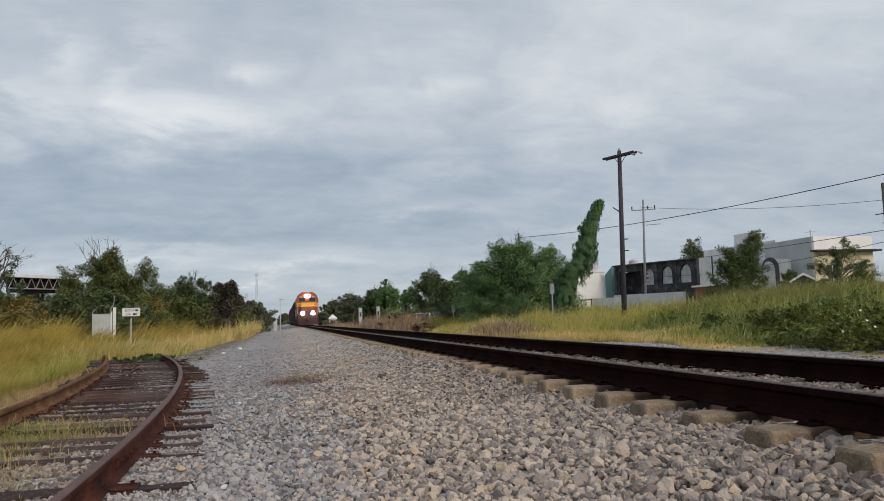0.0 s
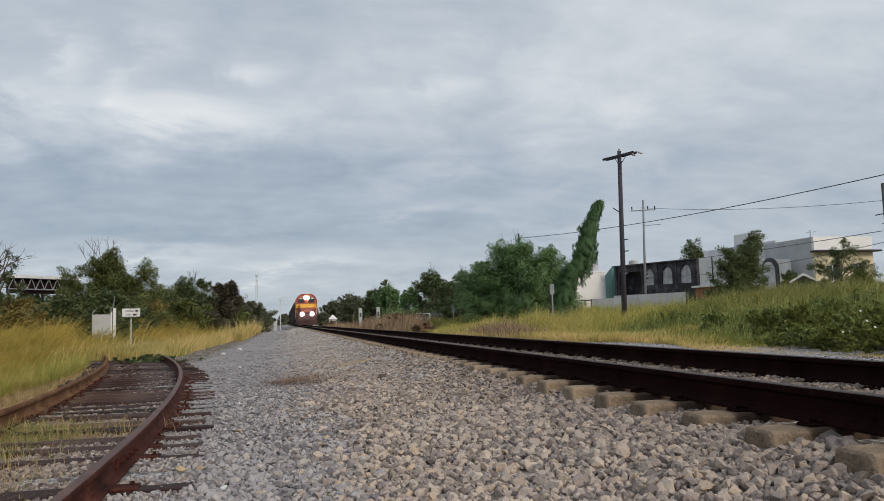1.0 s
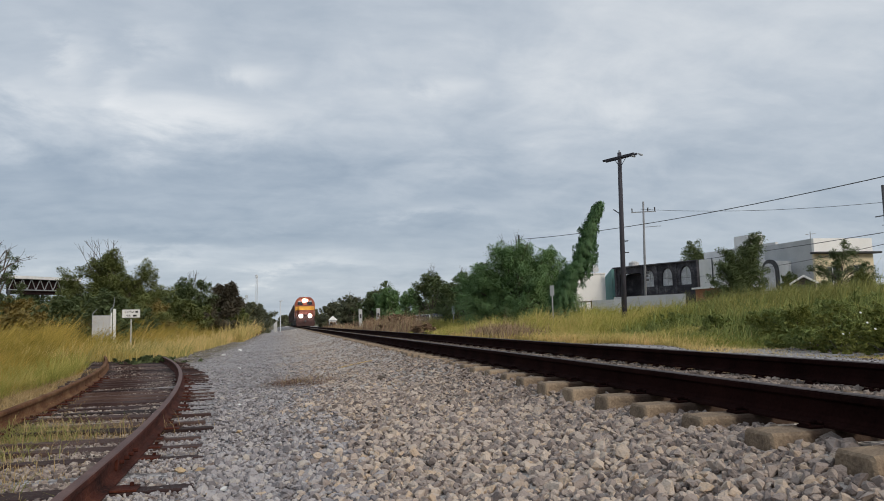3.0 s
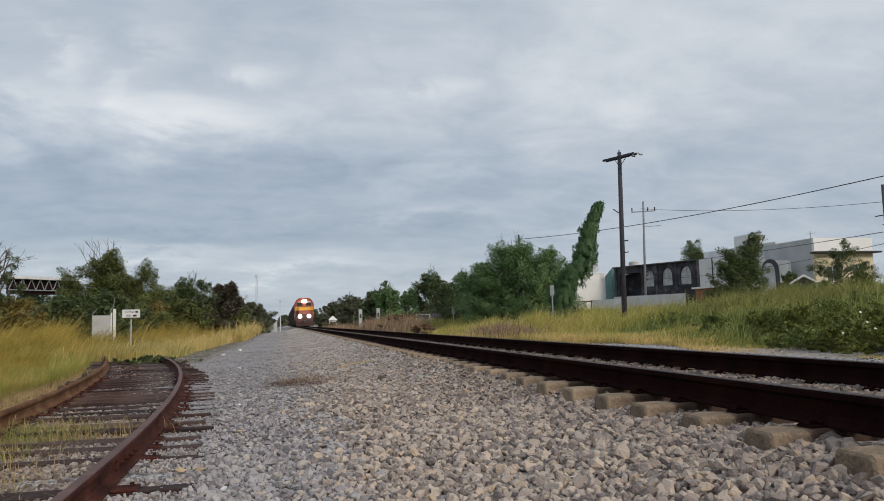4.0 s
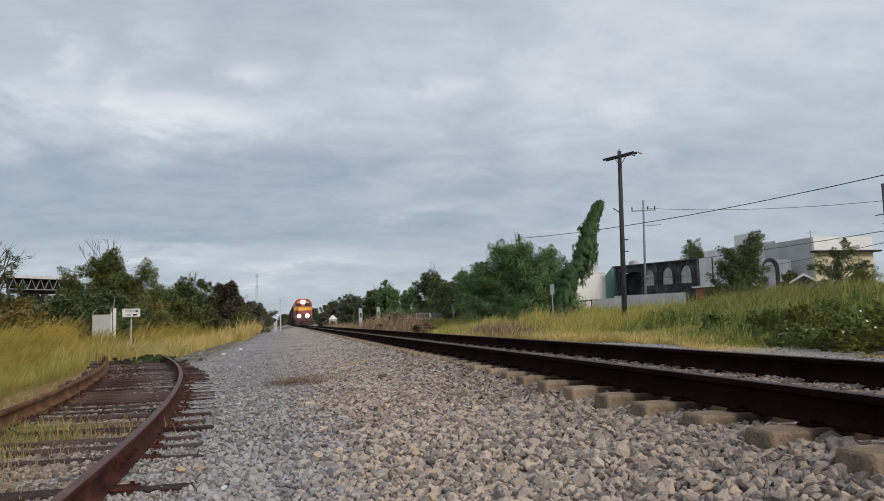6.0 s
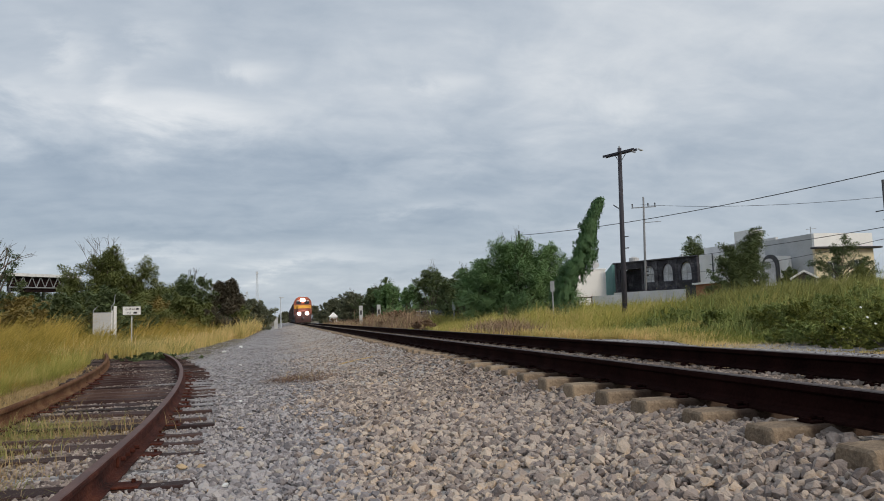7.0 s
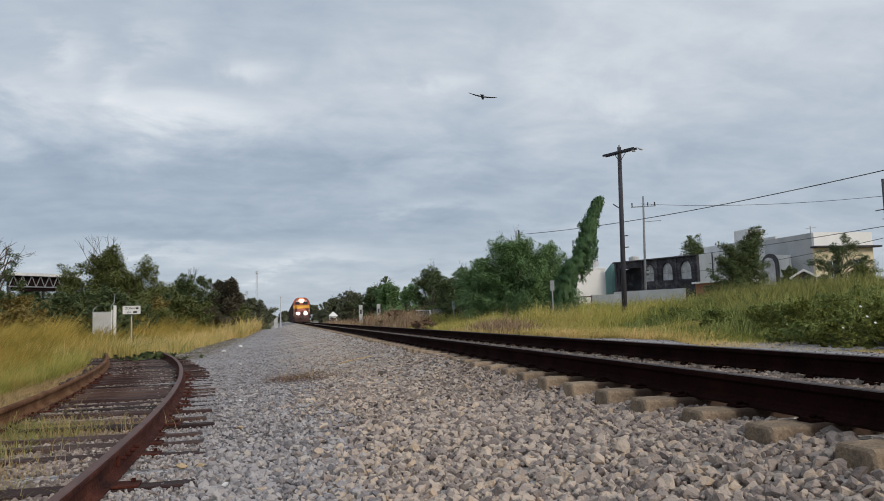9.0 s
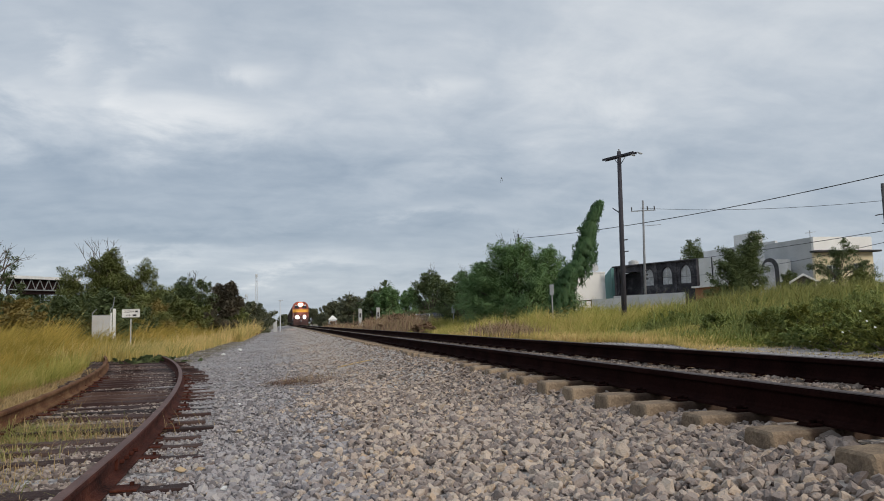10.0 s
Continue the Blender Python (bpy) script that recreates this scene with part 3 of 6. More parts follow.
def build_siding():
    track = thing("siding_track", "rusty curved siding on weathered wooden ties", "railway track", kind="structure")
    ys = np.concatenate([np.linspace(-14, 3, 5), np.linspace(4, 46, 64)])
    xr = siding_x(ys)
    slope = np.gradient(xr, ys)
    nx, ny = 1 / np.hypot(1, slope), -slope / np.hypot(1, slope)
    out = rail_outline(0.165, 0.13, 0.068)
    for off in (0.0, 1.5):
        line = [(float(a - off * u), float(b - off * v)) for a, b, u, v in zip(xr, ys, nx, ny)]
        up = 0.035 if off else 0.0
        r = sweep("rail", line, out, -0.40 + up, "rust_sunlit" if off else "rust", track, "rusted rail with a sunlit orange tone painted in" if off else "dark rust-brown worn rail")
        running_band(line, -0.2345 + up, 0.062, "rust_sunlit" if off else "rust_top", r, "rusted rail head" if off else "dull rubbed rail head")
    me = bpy.data.meshes.new("wooden_tie")
    bm = bmesh.new()
    r = bmesh.ops.create_cube(bm, size=1.0, matrix=Matrix.Diagonal((2.45, 0.18, 0.18, 1)))
    bmesh.ops.subdivide_edges(bm, edges=[e for e in bm.edges if abs(e.verts[0].co.x - e.verts[1].co.x) > 1], cuts=8)
    rr = random.Random(3)
    for v in bm.verts:
        v.co += Vector((rr.uniform(-0.03, 0.03) if abs(v.co.x) > 1.2 else 0, rr.uniform(-0.012, 0.012), rr.uniform(-0.012, 0.008)))
    bmesh.ops.bevel(bm, geom=list(bm.edges), offset=0.008, segments=1, affect="EDGES")
    bm.to_mesh(me)
    bm.free()
    me.materials.append(M["old_wood"])
    plate = bpy.data.meshes.new("tie_plate")
    bm = boxed(((0, 0, 0.006), (0.26, 0.17, 0.014)), ((0.085, 0.05, 0.02), (0.025, 0.02, 0.03)), ((-0.085, -0.05, 0.02), (0.025, 0.02, 0.03)), bevel=0.003)
    bm.to_mesh(plate)
    bm.free()
    plate.materials.append(M["rust"])
    rng = random.Random(8)
    for y in SIDING_TIES:
        s = -0.0124 * max(y - 3, 0)
        x = float(siding_x(y)) - 0.75
        t = new("tie", me)
        t.parent = track
        sunk = 0.05 if 4.1 < y < 4.5 or 5.2 < y < 5.6 else 0.0
        t.matrix_basis = pose(x + rng.uniform(-0.03, 0.10), y, -0.468 - sunk + rng.uniform(-0.014, 0.006), rng.uniform(-1.5, 1.5), rng.uniform(0.9, 1.6), math.degrees(-math.atan(s)) + rng.uniform(-2, 2))
        if y < 16:
            for o in (0.75, -0.75):
                p = new("tie_plate", plate)
                p.parent = t
                p.matrix_basis = pose(o, 0, 0.089)
    bm = boxed(((siding_x(5.6) + 0.022, 5.6, -0.315), (0.02, 0.62, 0.08), 0.9), bevel=0.004)
    for k in (-0.24, -0.08, 0.08, 0.24):
        rod(bm, (float(siding_x(5.6)) + 0.03, 5.6 + k, -0.31), (float(siding_x(5.6)) + 0.065, 5.6 + k, -0.31), 0.016, 0.014, 6)
    part("joint_bar", bm, "rust", track, "rusty bolted joint bar")


build_main_track()
build_siding()


# ---- stones ----
def stone_shapes(count, seed, points):
    rng = np.random.default_rng(seed)
    shapes = []
    for _ in range(count):
        pts = rng.normal(size=(points, 3))
        pts /= np.linalg.norm(pts, axis=1)[:, None]
        pts *= rng.uniform(0.86, 1.06, (points, 1))
        pts *= (1.0, rng.uniform(0.65, 0.95), rng.uniform(0.5, 0.8))
        bm = bmesh.new()
        for p in pts:
            bm.verts.new(p)
        h = bmesh.ops.convex_hull(bm, input=bm.verts)
        bmesh.ops.delete(bm, geom=list({g for g in h["geom_interior"] + h["geom_unused"] if isinstance(g, bmesh.types.BMVert)}), context="VERTS")
        bmesh.ops.triangulate(bm, faces=bm.faces)
        bm.verts.index_update()
        shapes.append((np.array([v.co[:] for v in bm.verts]), np.array([[v.index for v in f.verts] for f in bm.faces])))
        bm.free()
    return shapes


SHAPES = stone_shapes(36, 5, 13)
ROUGH_SHAPES = stone_shapes(20, 6, 7)
FAR_SHAPES = stone_shapes(14, 7, 5)


def scatter(name, spots, sizes, sink, material, seed, label, category="gravel", parent=None, z_of=land):
    """One object of loose stones at the spots (n, 2)."""
    rng = np.random.default_rng(seed)
    n = len(spots)
    sizes = np.minimum(sizes, np.median(sizes) * 1.7)
    R = rotations(rng, n, 1.0)
    shapes = SHAPES + ROUGH_SHAPES + FAR_SHAPES
    near, rough = len(SHAPES), len(SHAPES) + len(ROUGH_SHAPES)
    y = spots[:, 1]
    kind = np.where((y < 6.0) & (y > 1.7), rng.integers(0, near, n), np.where((y > 11.0) | (y < 1.7), rng.integers(rough, len(shapes), n), rng.integers(near, rough, n)))
    z = z_of(spots[:, 0], spots[:, 1]) + sizes * sink
    V, F, base = [], [], 0
    for k, (v, f) in enumerate(shapes):
        idx = np.nonzero(kind == k)[0]
        if not len(idx):
            continue
        P = np.einsum("nij,vj->nvi", R[idx], v) * sizes[idx, None, None]
        P[:, :, 2] *= np.interp(y[idx], [5, 12], [1.0, 0.45])[:, None]
        P += np.stack([spots[idx, 0], spots[idx, 1], z[idx]], 1)[:, None, :]
        V.append(P.reshape(-1, 3))
        F.append((f[None] + (np.arange(len(idx)) * len(v))[:, None, None] + base).reshape(-1, 3))
        base += len(idx) * len(v)
    ob = raw_mesh(name, np.concatenate(V), np.concatenate(F), material, parent)
    return tagged(ob, label, category, kind="stuff")


def clear_of_ties(p, margin=0.115):
    k = np.abs((p[:, 1] - TIE_Y0 + TIE_STEP / 2) % TIE_STEP - TIE_STEP / 2)
    on = (k < margin) & (np.abs(p[:, 0] - MAIN_C) < 1.23)
    on |= (np.abs(p[:, 0] - NEAR_X) < 0.1) | (np.abs(p[:, 0] - FAR_X) < 0.1)
    return ~on


def build_stones():
    rng = np.random.default_rng(11)
    edge = lambda y: 0.40 - 0.010 * (y - 3) + 0.12 * np.sin(y * 1.3)
    # tan shoulder of the main line, graded from near to far
    P, S = [], []
    for y0, y1, per, size in ((-4, 1.7, 90, 0.048), (1.7, 5, 1050, 0.0275), (5, 9, 760, 0.031), (9, 13, 330, 0.035), (13, 18, 220, 0.034), (18, 30, 90, 0.036), (30, 70, 26, 0.042), (70, 150, 8, 0.05)):
        n = int(per * (y1 - y0) * 3.4)
        p = np.stack([rng.uniform(-0.9, 2.62, n), rng.uniform(y0, y1, n)], 1)
        keep = (p[:, 0] > edge(p[:, 1]) + rng.normal(0, 0.16, n) * (1 + 0.06 * np.maximum(p[:, 1], 0))) & clear_of_ties(p)
        p = p[keep]
        P.append(p)
        S.append(size * rng.lognormal(0, 0.28, len(p)))
    P, S = np.concatenate(P), np.concatenate(S)
    scatter("shoulder_ballast", P, S, 0.42, "stone", 12, "angular tan and grey ballast stones along the main line", "ballast")
    # grey gravel between siding and main line
    P, S = [], []
    for y0, y1, per, size in ((-4, 2.6, 90, 0.04), (2.6, 5, 1050, 0.026), (5, 9, 820, 0.027), (9, 13, 380, 0.031), (13, 18, 260, 0.032), (18, 30, 110, 0.034), (30, 70, 30, 0.04), (70, 150, 8, 0.05)):
        n = int(per * (y1 - y0) * 3.6)
        p = np.stack([rng.uniform(-3.4, 0.6, n), rng.uniform(y0, y1, n)], 1)
        d = p[:, 0] - siding_x(p[:, 1])
        keep = (p[:, 0] < edge(p[:, 1]) + rng.normal(0, 0.16, n) * (1 + 0.06 * np.maximum(p[:, 1], 0))) & ((d > 0.06) | (p[:, 1] > 22))
        back = p[:, 1] - 0.0124 * np.maximum(p[:, 1] - 3, 0) * (d + 0.75)
        gap = np.abs(back[:, None] - np.array(SIDING_TIES)[None]).min(1)
        keep &= (d > 0.5) | (gap > 0.1) | (rng.uniform(0, 1, n) < 0.06)
        p = p[keep]
        P.append(p)
        size = size * rng.lognormal(0, 0.3, len(p))
        S.append(np.where(d[keep] < 0.5, np.minimum(size, 0.022), size))
    P, S = np.concatenate(P), np.concatenate(S)
    scatter("path_gravel", P, S, 0.42, "grey_stone", 13, "loose bluish-grey gravel beside the siding", "gravel",
            z_of=lambda a, b: land(a, b) + 0.004 * np.clip((0.55 - a + siding_x(b)) / 0.1, 0, 1))
    # between and beside the siding's rails
    n = 26000
    y = 3.0 * (24 / 3.0) ** rng.uniform(0, 1, n)
    d = rng.uniform(-2.0, -0.06, n)
    p = np.stack([siding_x(y) + d, y], 1)
    rows = np.array(SIDING_TIES)
    back = y - 0.0124 * (y - 3) * (d + 0.75)
    gap = np.abs(back[:, None] - rows[None]).min(1)
    k = (np.abs(d + 1.5) > 0.08) & ((d > -0.7) | (rng.uniform(0, 1, n) < 0.7)) & ((gap > 0.115) | (rng.uniform(0, 1, n) < np.interp(y, [7, 9, 16, 17], [0.03, 0.24, 0.28, 0.45])))
    scatter("siding_gravel", p[k], 0.021 * rng.lognormal(0, 0.3, k.sum()), 0.2, "siding_stone", 14, "dusty grey gravel between the rusty rails", "gravel",
            z_of=lambda a, b: land(a, b) + np.interp(b, [5, 10, 15], [0.006, 0.026, 0.034]))
    n = 6000
    y = rng.uniform(2.5, 6.5, n)
    d = rng.uniform(-2.1, 0.62, n)
    rows = np.array(SIDING_TIES)
    gap = np.abs((y - 0.0124 * np.maximum(y - 3, 0) * (d + 0.75))[:, None] - rows[None]).min(1)
    p = np.stack([siding_x(y) + d, y], 1)[(gap > 0.1) & (np.abs(d) > 0.08) & (np.abs(d + 1.5) > 0.08)]
    scatter("tie_gravel", p, 0.021 * rng.lognormal(0, 0.35, len(p)), 0.1, "siding_stone", 18, "brownish gravel packed round the wooden ties", "gravel")
    # crib ballast between the main rails and the far shoulder
    P, S = [], []
    for y0, y1, per, size in ((2.4, 8, 170, 0.028), (8, 18, 70, 0.05), (18, 40, 45, 0.062)):
        n = int(per * (y1 - y0) * 4.2)
        p = np.stack([rng.uniform(2.5, 6.9, n), rng.uniform(y0, y1, n)], 1)
        p = p[clear_of_ties(p)]
        P.append(p)
        S.append(size * rng.lognormal(0, 0.28, len(p)))
    P, S = np.concatenate(P), np.concatenate(S)
    scatter("crib_ballast", P, S, 0.3, "dusty_stone", 15, "dusty ballast between and beyond the main rails", "ballast",
            z_of=lambda a, b: np.where((a > 2.77) & (a < 4.1), -0.035, land(a, b)))
    n = 9000
    p = np.stack([rng.uniform(3.55, 4.12, n), 2.6 * (26 / 2.6) ** rng.uniform(0, 1, n)], 1)
    p = p[clear_of_ties(p, 0.105) | (rng.uniform(0, 1, n) < 0.02)]
    scatter("crib_fill", p, 0.024 * rng.lognormal(0, 0.3, len(p)), 0.2, "crib_stone", 17, "dusty pinkish ballast packed between the main rails", "ballast", z_of=lambda a, b: -0.006 + 0.0 * a)
    n = 3800
    y = 8.0 * (45 / 8.0) ** rng.uniform(0, 1, n)
    p = np.stack([6.0 + 7.0 * rng.uniform(0, 1, n) ** 0.7, y], 1)
    scatter("verge_gravel", p, 0.036 * rng.lognormal(0, 0.3, n), 0.2, "dusty_stone", 16, "grey gravel edge below the weeds", "gravel")


build_stones()


# ---- grass and weeds ----
LIGHT_SIDE = (math.sin(radians(SUN_AZ)), math.cos(radians(SUN_AZ)))


def blades(name, roots, heights, widths, material, seed, label, bend=0.35, wind=(0.2, -0.05), category="grass", z_of=land):
    """Curved tapered blades, one mesh; roots (n, 2)."""
    rng = np.random.default_rng(seed)
    n = len(roots)
    a = rng.uniform(0, 2 * math.pi, n)
    side = np.stack([np.cos(a), np.sin(a), np.zeros(n)], 1)
    lean = np.stack([-np.sin(a), np.cos(a), np.zeros(n)], 1) * rng.normal(0, bend, n)[:, None]
    lean[:, 0] += wind[0]
    lean[:, 1] += wind[1]
    base = np.stack([roots[:, 0], roots[:, 1], z_of(roots[:, 0], roots[:, 1]) - 0.02], 1)
    V = np.empty((n, 5, 3))
    for k, (t, w) in enumerate(((0, 0.8), (0.55, 1.0))):
        c = base + lean * (t * t * heights)[:, None]
        c[:, 2] += heights * t * (1 - 0.12 * t)
        V[:, 2 * k] = c - side * (widths * w / 2)[:, None]
        V[:, 2 * k + 1] = c + side * (widths * w / 2)[:, None]
    tip = base + lean * heights[:, None]
    tip[:, 2] += heights * 0.86
    V[:, 4] = tip
    flip = (side[:, 1] * LIGHT_SIDE[0] - side[:, 0] * LIGHT_SIDE[1]) < 0
    V[flip] = V[flip][:, [1, 0, 3, 2, 4]]
    tri = np.array([[0, 1, 3], [0, 3, 2], [2, 3, 4]])
    F = (tri[None] + (np.arange(n) * 5)[:, None, None]).reshape(-1, 3)
    face = np.stack([side[:, 1], -side[:, 0], np.zeros(n)], 1) * np.where(flip, -1, 1)[:, None]
    nor = face * 0.7 + (0, 0, 0.5) + rng.normal(0, 0.06, (n, 3))
    nor /= np.linalg.norm(nor, axis=1)[:, None]
    ob = raw_mesh(name, V.reshape(-1, 3), F, material, normals=np.repeat(nor, 5, 0))
    return tagged(ob, label, category, kind="stuff")


def clumped(rng, n, centres, spread_r):
    c = centres[rng.integers(0, len(centres), n)]
    return c + rng.normal(0, 1, (n, 2)) * spread_r


def build_grass():
    rng = np.random.default_rng(21)
    # tall golden grass west of the siding
    n = 88000
    y = 8.0 * (75 / 8.0) ** rng.uniform(0, 1, n)
    edge = np.where(y < 24, siding_x(y) - np.interp(y, [8, 12, 18], [2.9, 2.8, 2.3]), -4.7 + 0.03 * (y - 24)) + 0.25 * np.sin(y * 1.1)
    x = edge - rng.exponential(1.0, n) ** 1.3 * (1.3 + 0.10 * y)
    rise = np.clip((edge - x) / 2.6, 0, 1)
    h = (0.22 + 1.12 * rise) * rng.lognormal(-0.05, 0.17, len(x)) * (0.85 + 0.22 * np.sin(x * 0.8 + y * 0.5) + 0.18 * np.sin(x * 2.1 - y * 1.3) + 0.14 * np.sin(x * 3.7 + y * 0.9))
    h *= np.where((np.abs(x + 6.3 - 0.02 * (y - 28)) < 1.5) & (y > 22) & (y < 31), 0.62, 1.0)
    blades("tall_grass", np.stack([x, y], 1), h, 0.0024 + 0.0005 * y, "grass_gold", 22, "tall golden-green grass leaning in the wind", 0.75, (0.38, -0.05))
    # fresher green patch and straw round the rails of the siding
    n = 12000
    y = 6.0 * (21 / 6.0) ** rng.uniform(0, 1, n)
    x = siding_x(y) - np.interp(y, [6, 9, 14, 20], [1.9, 2.5, 2.4, 2.0]) - rng.exponential(0.6, n)
    blades("siding_grass", np.stack([x, y], 1), 0.28 * rng.lognormal(0, 0.4, n), 0.003 + 0.0006 * y, "grass_green", 23, "short green and straw grass beside the rusty rails", 0.75, (0.1, 0))
    ty = np.array([6.6, 7.2, 7.9, 8.6, 9.4, 10.3, 11.4, 12.4, 4.7, 5.1, 9.3, 10.4, 4.4, 4.8, 5.2, 5.6, 6.3, 6.7, 7.2, 7.8, 7.6, 8.0, 8.2, 7.4, 5.0, 5.4, 3.7, 3.85, 3.6, 3.95, 3.8])
    td = np.array([2.0, 2.1, 2.2, 2.2, 2.3, 2.2, 2.3, 2.2, 1.55, 1.35, 1.75, 1.75, 1.5, 1.2, 1.5, 1.0, 1.3, 1.5, 1.4, 1.2, 0.9, 0.5, 1.4, 0.7, 1.75, 1.3, 1.3, 1.6, 1.75, 1.2, 1.0])
    c = np.stack([siding_x(ty) - td, ty], 1)
    p = clumped(rng, 18000, c, (0.34, 0.16))
    blades("straw_tufts", p, 0.075 * rng.lognormal(0, 0.5, len(p)), np.full(len(p), 0.005), "straw", 24, "dry straw tufts between the siding rails", 1.3, (0, 0))
    n = 14000
    y = 6.5 * (19 / 6.5) ** rng.uniform(0, 1, n)
    p = np.stack([siding_x(y) - rng.uniform(1.62, 2.9, n), y], 1)
    blades("fallen_straw", p, 0.07 * rng.lognormal(0, 0.45, n), 0.003 + 0.0006 * y, "straw", 34, "flattened brown straw beside the rusty rail", 1.7, (0.3, 0))
    p = clumped(rng, 7000, np.concatenate([c[16:21] - (0.15, 0), c[12:15]]), (0.34, 0.2))
    blades("green_tufts", p, 0.10 * rng.lognormal(0, 0.4, len(p)), np.full(len(p), 0.006), "plume", 27, "low green tufts between the siding rails", 1.2, (0, 0))
    c = np.array([[-5.0, 25.8], [-4.4, 26.8], [-5.9, 26.5], [-6.6, 33.0], [-8.2, 37.5]])
    p = clumped(rng, 3600, c, (0.55, 1.0))
    blades("green_patches", p, 0.42 * rng.lognormal(0, 0.3, len(p)), np.full(len(p), 0.014), "plume", 36, "soft green weeds among the golden grass", 0.9, (0.2, 0), "weeds")
    # grass by the end of the siding where it is swallowed
    n = 19000
    x, y = rng.uniform(-10, -3.0, n), rng.uniform(23.0, 46, n)
    ok = x < -3.5 + 0.02 * (y - 24)
    p = np.stack([x, y], 1)[ok]
    blades("siding_end_grass", p, 0.46 * rng.lognormal(0, 0.3, len(p)), np.full(len(p), 0.018), "grass_pale", 25, "golden grass that hides the end of the siding", 0.4, (0.15, 0))
    # meadow east of the line
    n = 77000
    y = 9.0 * (100 / 9.0) ** rng.uniform(0, 1, n)
    edge = np.interp(y, [8, 12.9, 15.8, 18.4, 24.7, 33, 60, 100], [11.0, 11.5, 11.4, 11.0, 10.6, 9.4, 8.8, 8.8]) + 0.3 * np.sin(y * 0.7)
    x = edge + rng.exponential(1.0, n) ** 1.2 * (1.2 + 0.14 * y)
    edge = edge - 0.2
    rise = np.clip((x - edge) / 3.5, 0, 1)
    h = (0.22 + 0.95 * rise) * rng.lognormal(-0.05, 0.17, n) * np.where((y > 13) & (y < 27) & (x < 16.5), 0.5, 1.0) * (0.88 + 0.2 * np.sin(x * 0.6 + y * 0.35) + 0.16 * np.sin(x * 1.9 - y * 0.8) + 0.12 * np.sin(x * 0.9 + y * 1.7)) * np.where(x > 11.6, np.clip((y - 10) / 14, 0.2, 1), np.clip((y - 14) / 6, 0.12, 1))
    blades("meadow_grass", np.stack([x, y], 1), h, 0.003 + 0.00055 * y, "grass_green", 26, "mixed green and straw meadow grass beyond the line", 0.85, (0.2, 0))
    # green stalks that stand among the weeds
    n = 24000
    y = 10.5 * (30 / 10.5) ** rng.uniform(0, 1, n)
    x = 11.9 + 0.04 * (y - 10) + rng.exponential(1.0, n) * (1.4 + 0.12 * y)
    h = 0.95 * np.clip((x - 11.0) / 6, 0.25, 1) * rng.lognormal(0, 0.3, n) * (0.85 + 0.3 * np.sin(x * 1.3 + y * 0.8))
    blades("weed_stalks", np.stack([x, y], 1), h, 0.006 + 0.0006 * y, "weed", 32, "leafy green stalks among the weeds", 0.8, (0.1, 0), "weeds")
    # a soft rise of tall fine grass below the houses
    n = 22000
    x, y = rng.uniform(16.5, 26.5, n), rng.uniform(23.5, 30.5, n)
    h = 1.75 * np.interp(x, [16.5, 19, 22, 26.5], [0.55, 0.95, 1.02, 0.9]) * rng.lognormal(-0.1, 0.16, n) * (0.92 + 0.1 * np.sin(x * 1.1 + y * 0.9) + 0.07 * np.sin(x * 2.7 - y * 1.3))
    blades("plume_grass", np.stack([x, y], 1), h, np.full(n, 0.016), "plume", 37, "soft tall olive grass below the houses", 0.55, (0.15, 0))
    # dry low grass along the foot of the meadow, and further along the line
    n = 14000
    y = 9.0 * (40 / 9.0) ** rng.uniform(0, 1, n)
    x = np.interp(y, [8, 12.4, 19, 24, 33, 60], [9.6, 9.9, 10.4, 9.9, 9.0, 8.5]) + 0.3 * np.sin(y * 0.7) + rng.exponential(0.8, n)
    blades("verge_grass", np.stack([x, y], 1), 0.24 * rng.lognormal(0, 0.35, n) * np.clip((y - 14.5) / 6, 0.18, 1), 0.003 + 0.0007 * y, "grass_pale", 28, "dry straw-coloured grass along the gravel edge", 0.9, (0.1, 0))
    n = 12000
    y = 52.0 * (150 / 52.0) ** rng.uniform(0, 1, n)
    x = 7.6 + rng.exponential(1.0, n) * (0.5 + 0.035 * y)
    blades("dry_meadow_grass", np.stack([x, y], 1), 0.42 * rng.lognormal(0, 0.45, n), 0.004 + 0.0006 * y, "dry_grass", 29, "pinkish-brown dry grass along the distant line", 0.45, (0.1, 0))
    n = 13000
    y = 48.0 * (150 / 48.0) ** rng.uniform(0, 1, n)
    x = -2.5 - 0.006 * (y - 48) - rng.exponential(0.9, n)
    blades("dry_west_grass", np.stack([x, y], 1), 0.62 * rng.lognormal(0, 0.4, n), 0.004 + 0.0006 * y, "grass_pale", 30, "pale dry grass beside the distant clearing", 0.45, (0.1, 0))
    c = np.array([[8.6, 61], [9.2, 58], [9.8, 60], [9.3, 54], [9.0, 66], [8.4, 70], [11.9, 62.5], [9.9, 33.5], [10.3, 32.0], [10.6, 34.5]])
    p = clumped(rng, 11000, c, (0.5, 1.3))
    h = np.where(p[:, 1] > 42, 0.95, 0.55) * rng.lognormal(0, 0.3, len(p))
    blades("russet_dry_grass", p, h, 0.004 + 0.0005 * p[:, 1], "dry_grass", 33, "hazy russet dry grass standing beside the line", 0.5, (0.1, 0))
    # a dead sprig lying on the gravel
    c = np.array([[-0.1, 12.45], [0.0, 12.3], [0.14, 12.1], [0.3, 11.8], [0.46, 11.6], [0.62, 11.4], [0.1, 12.3], [0.3, 12.3]])
    p = clumped(rng, 900, c, (0.15, 0.2))
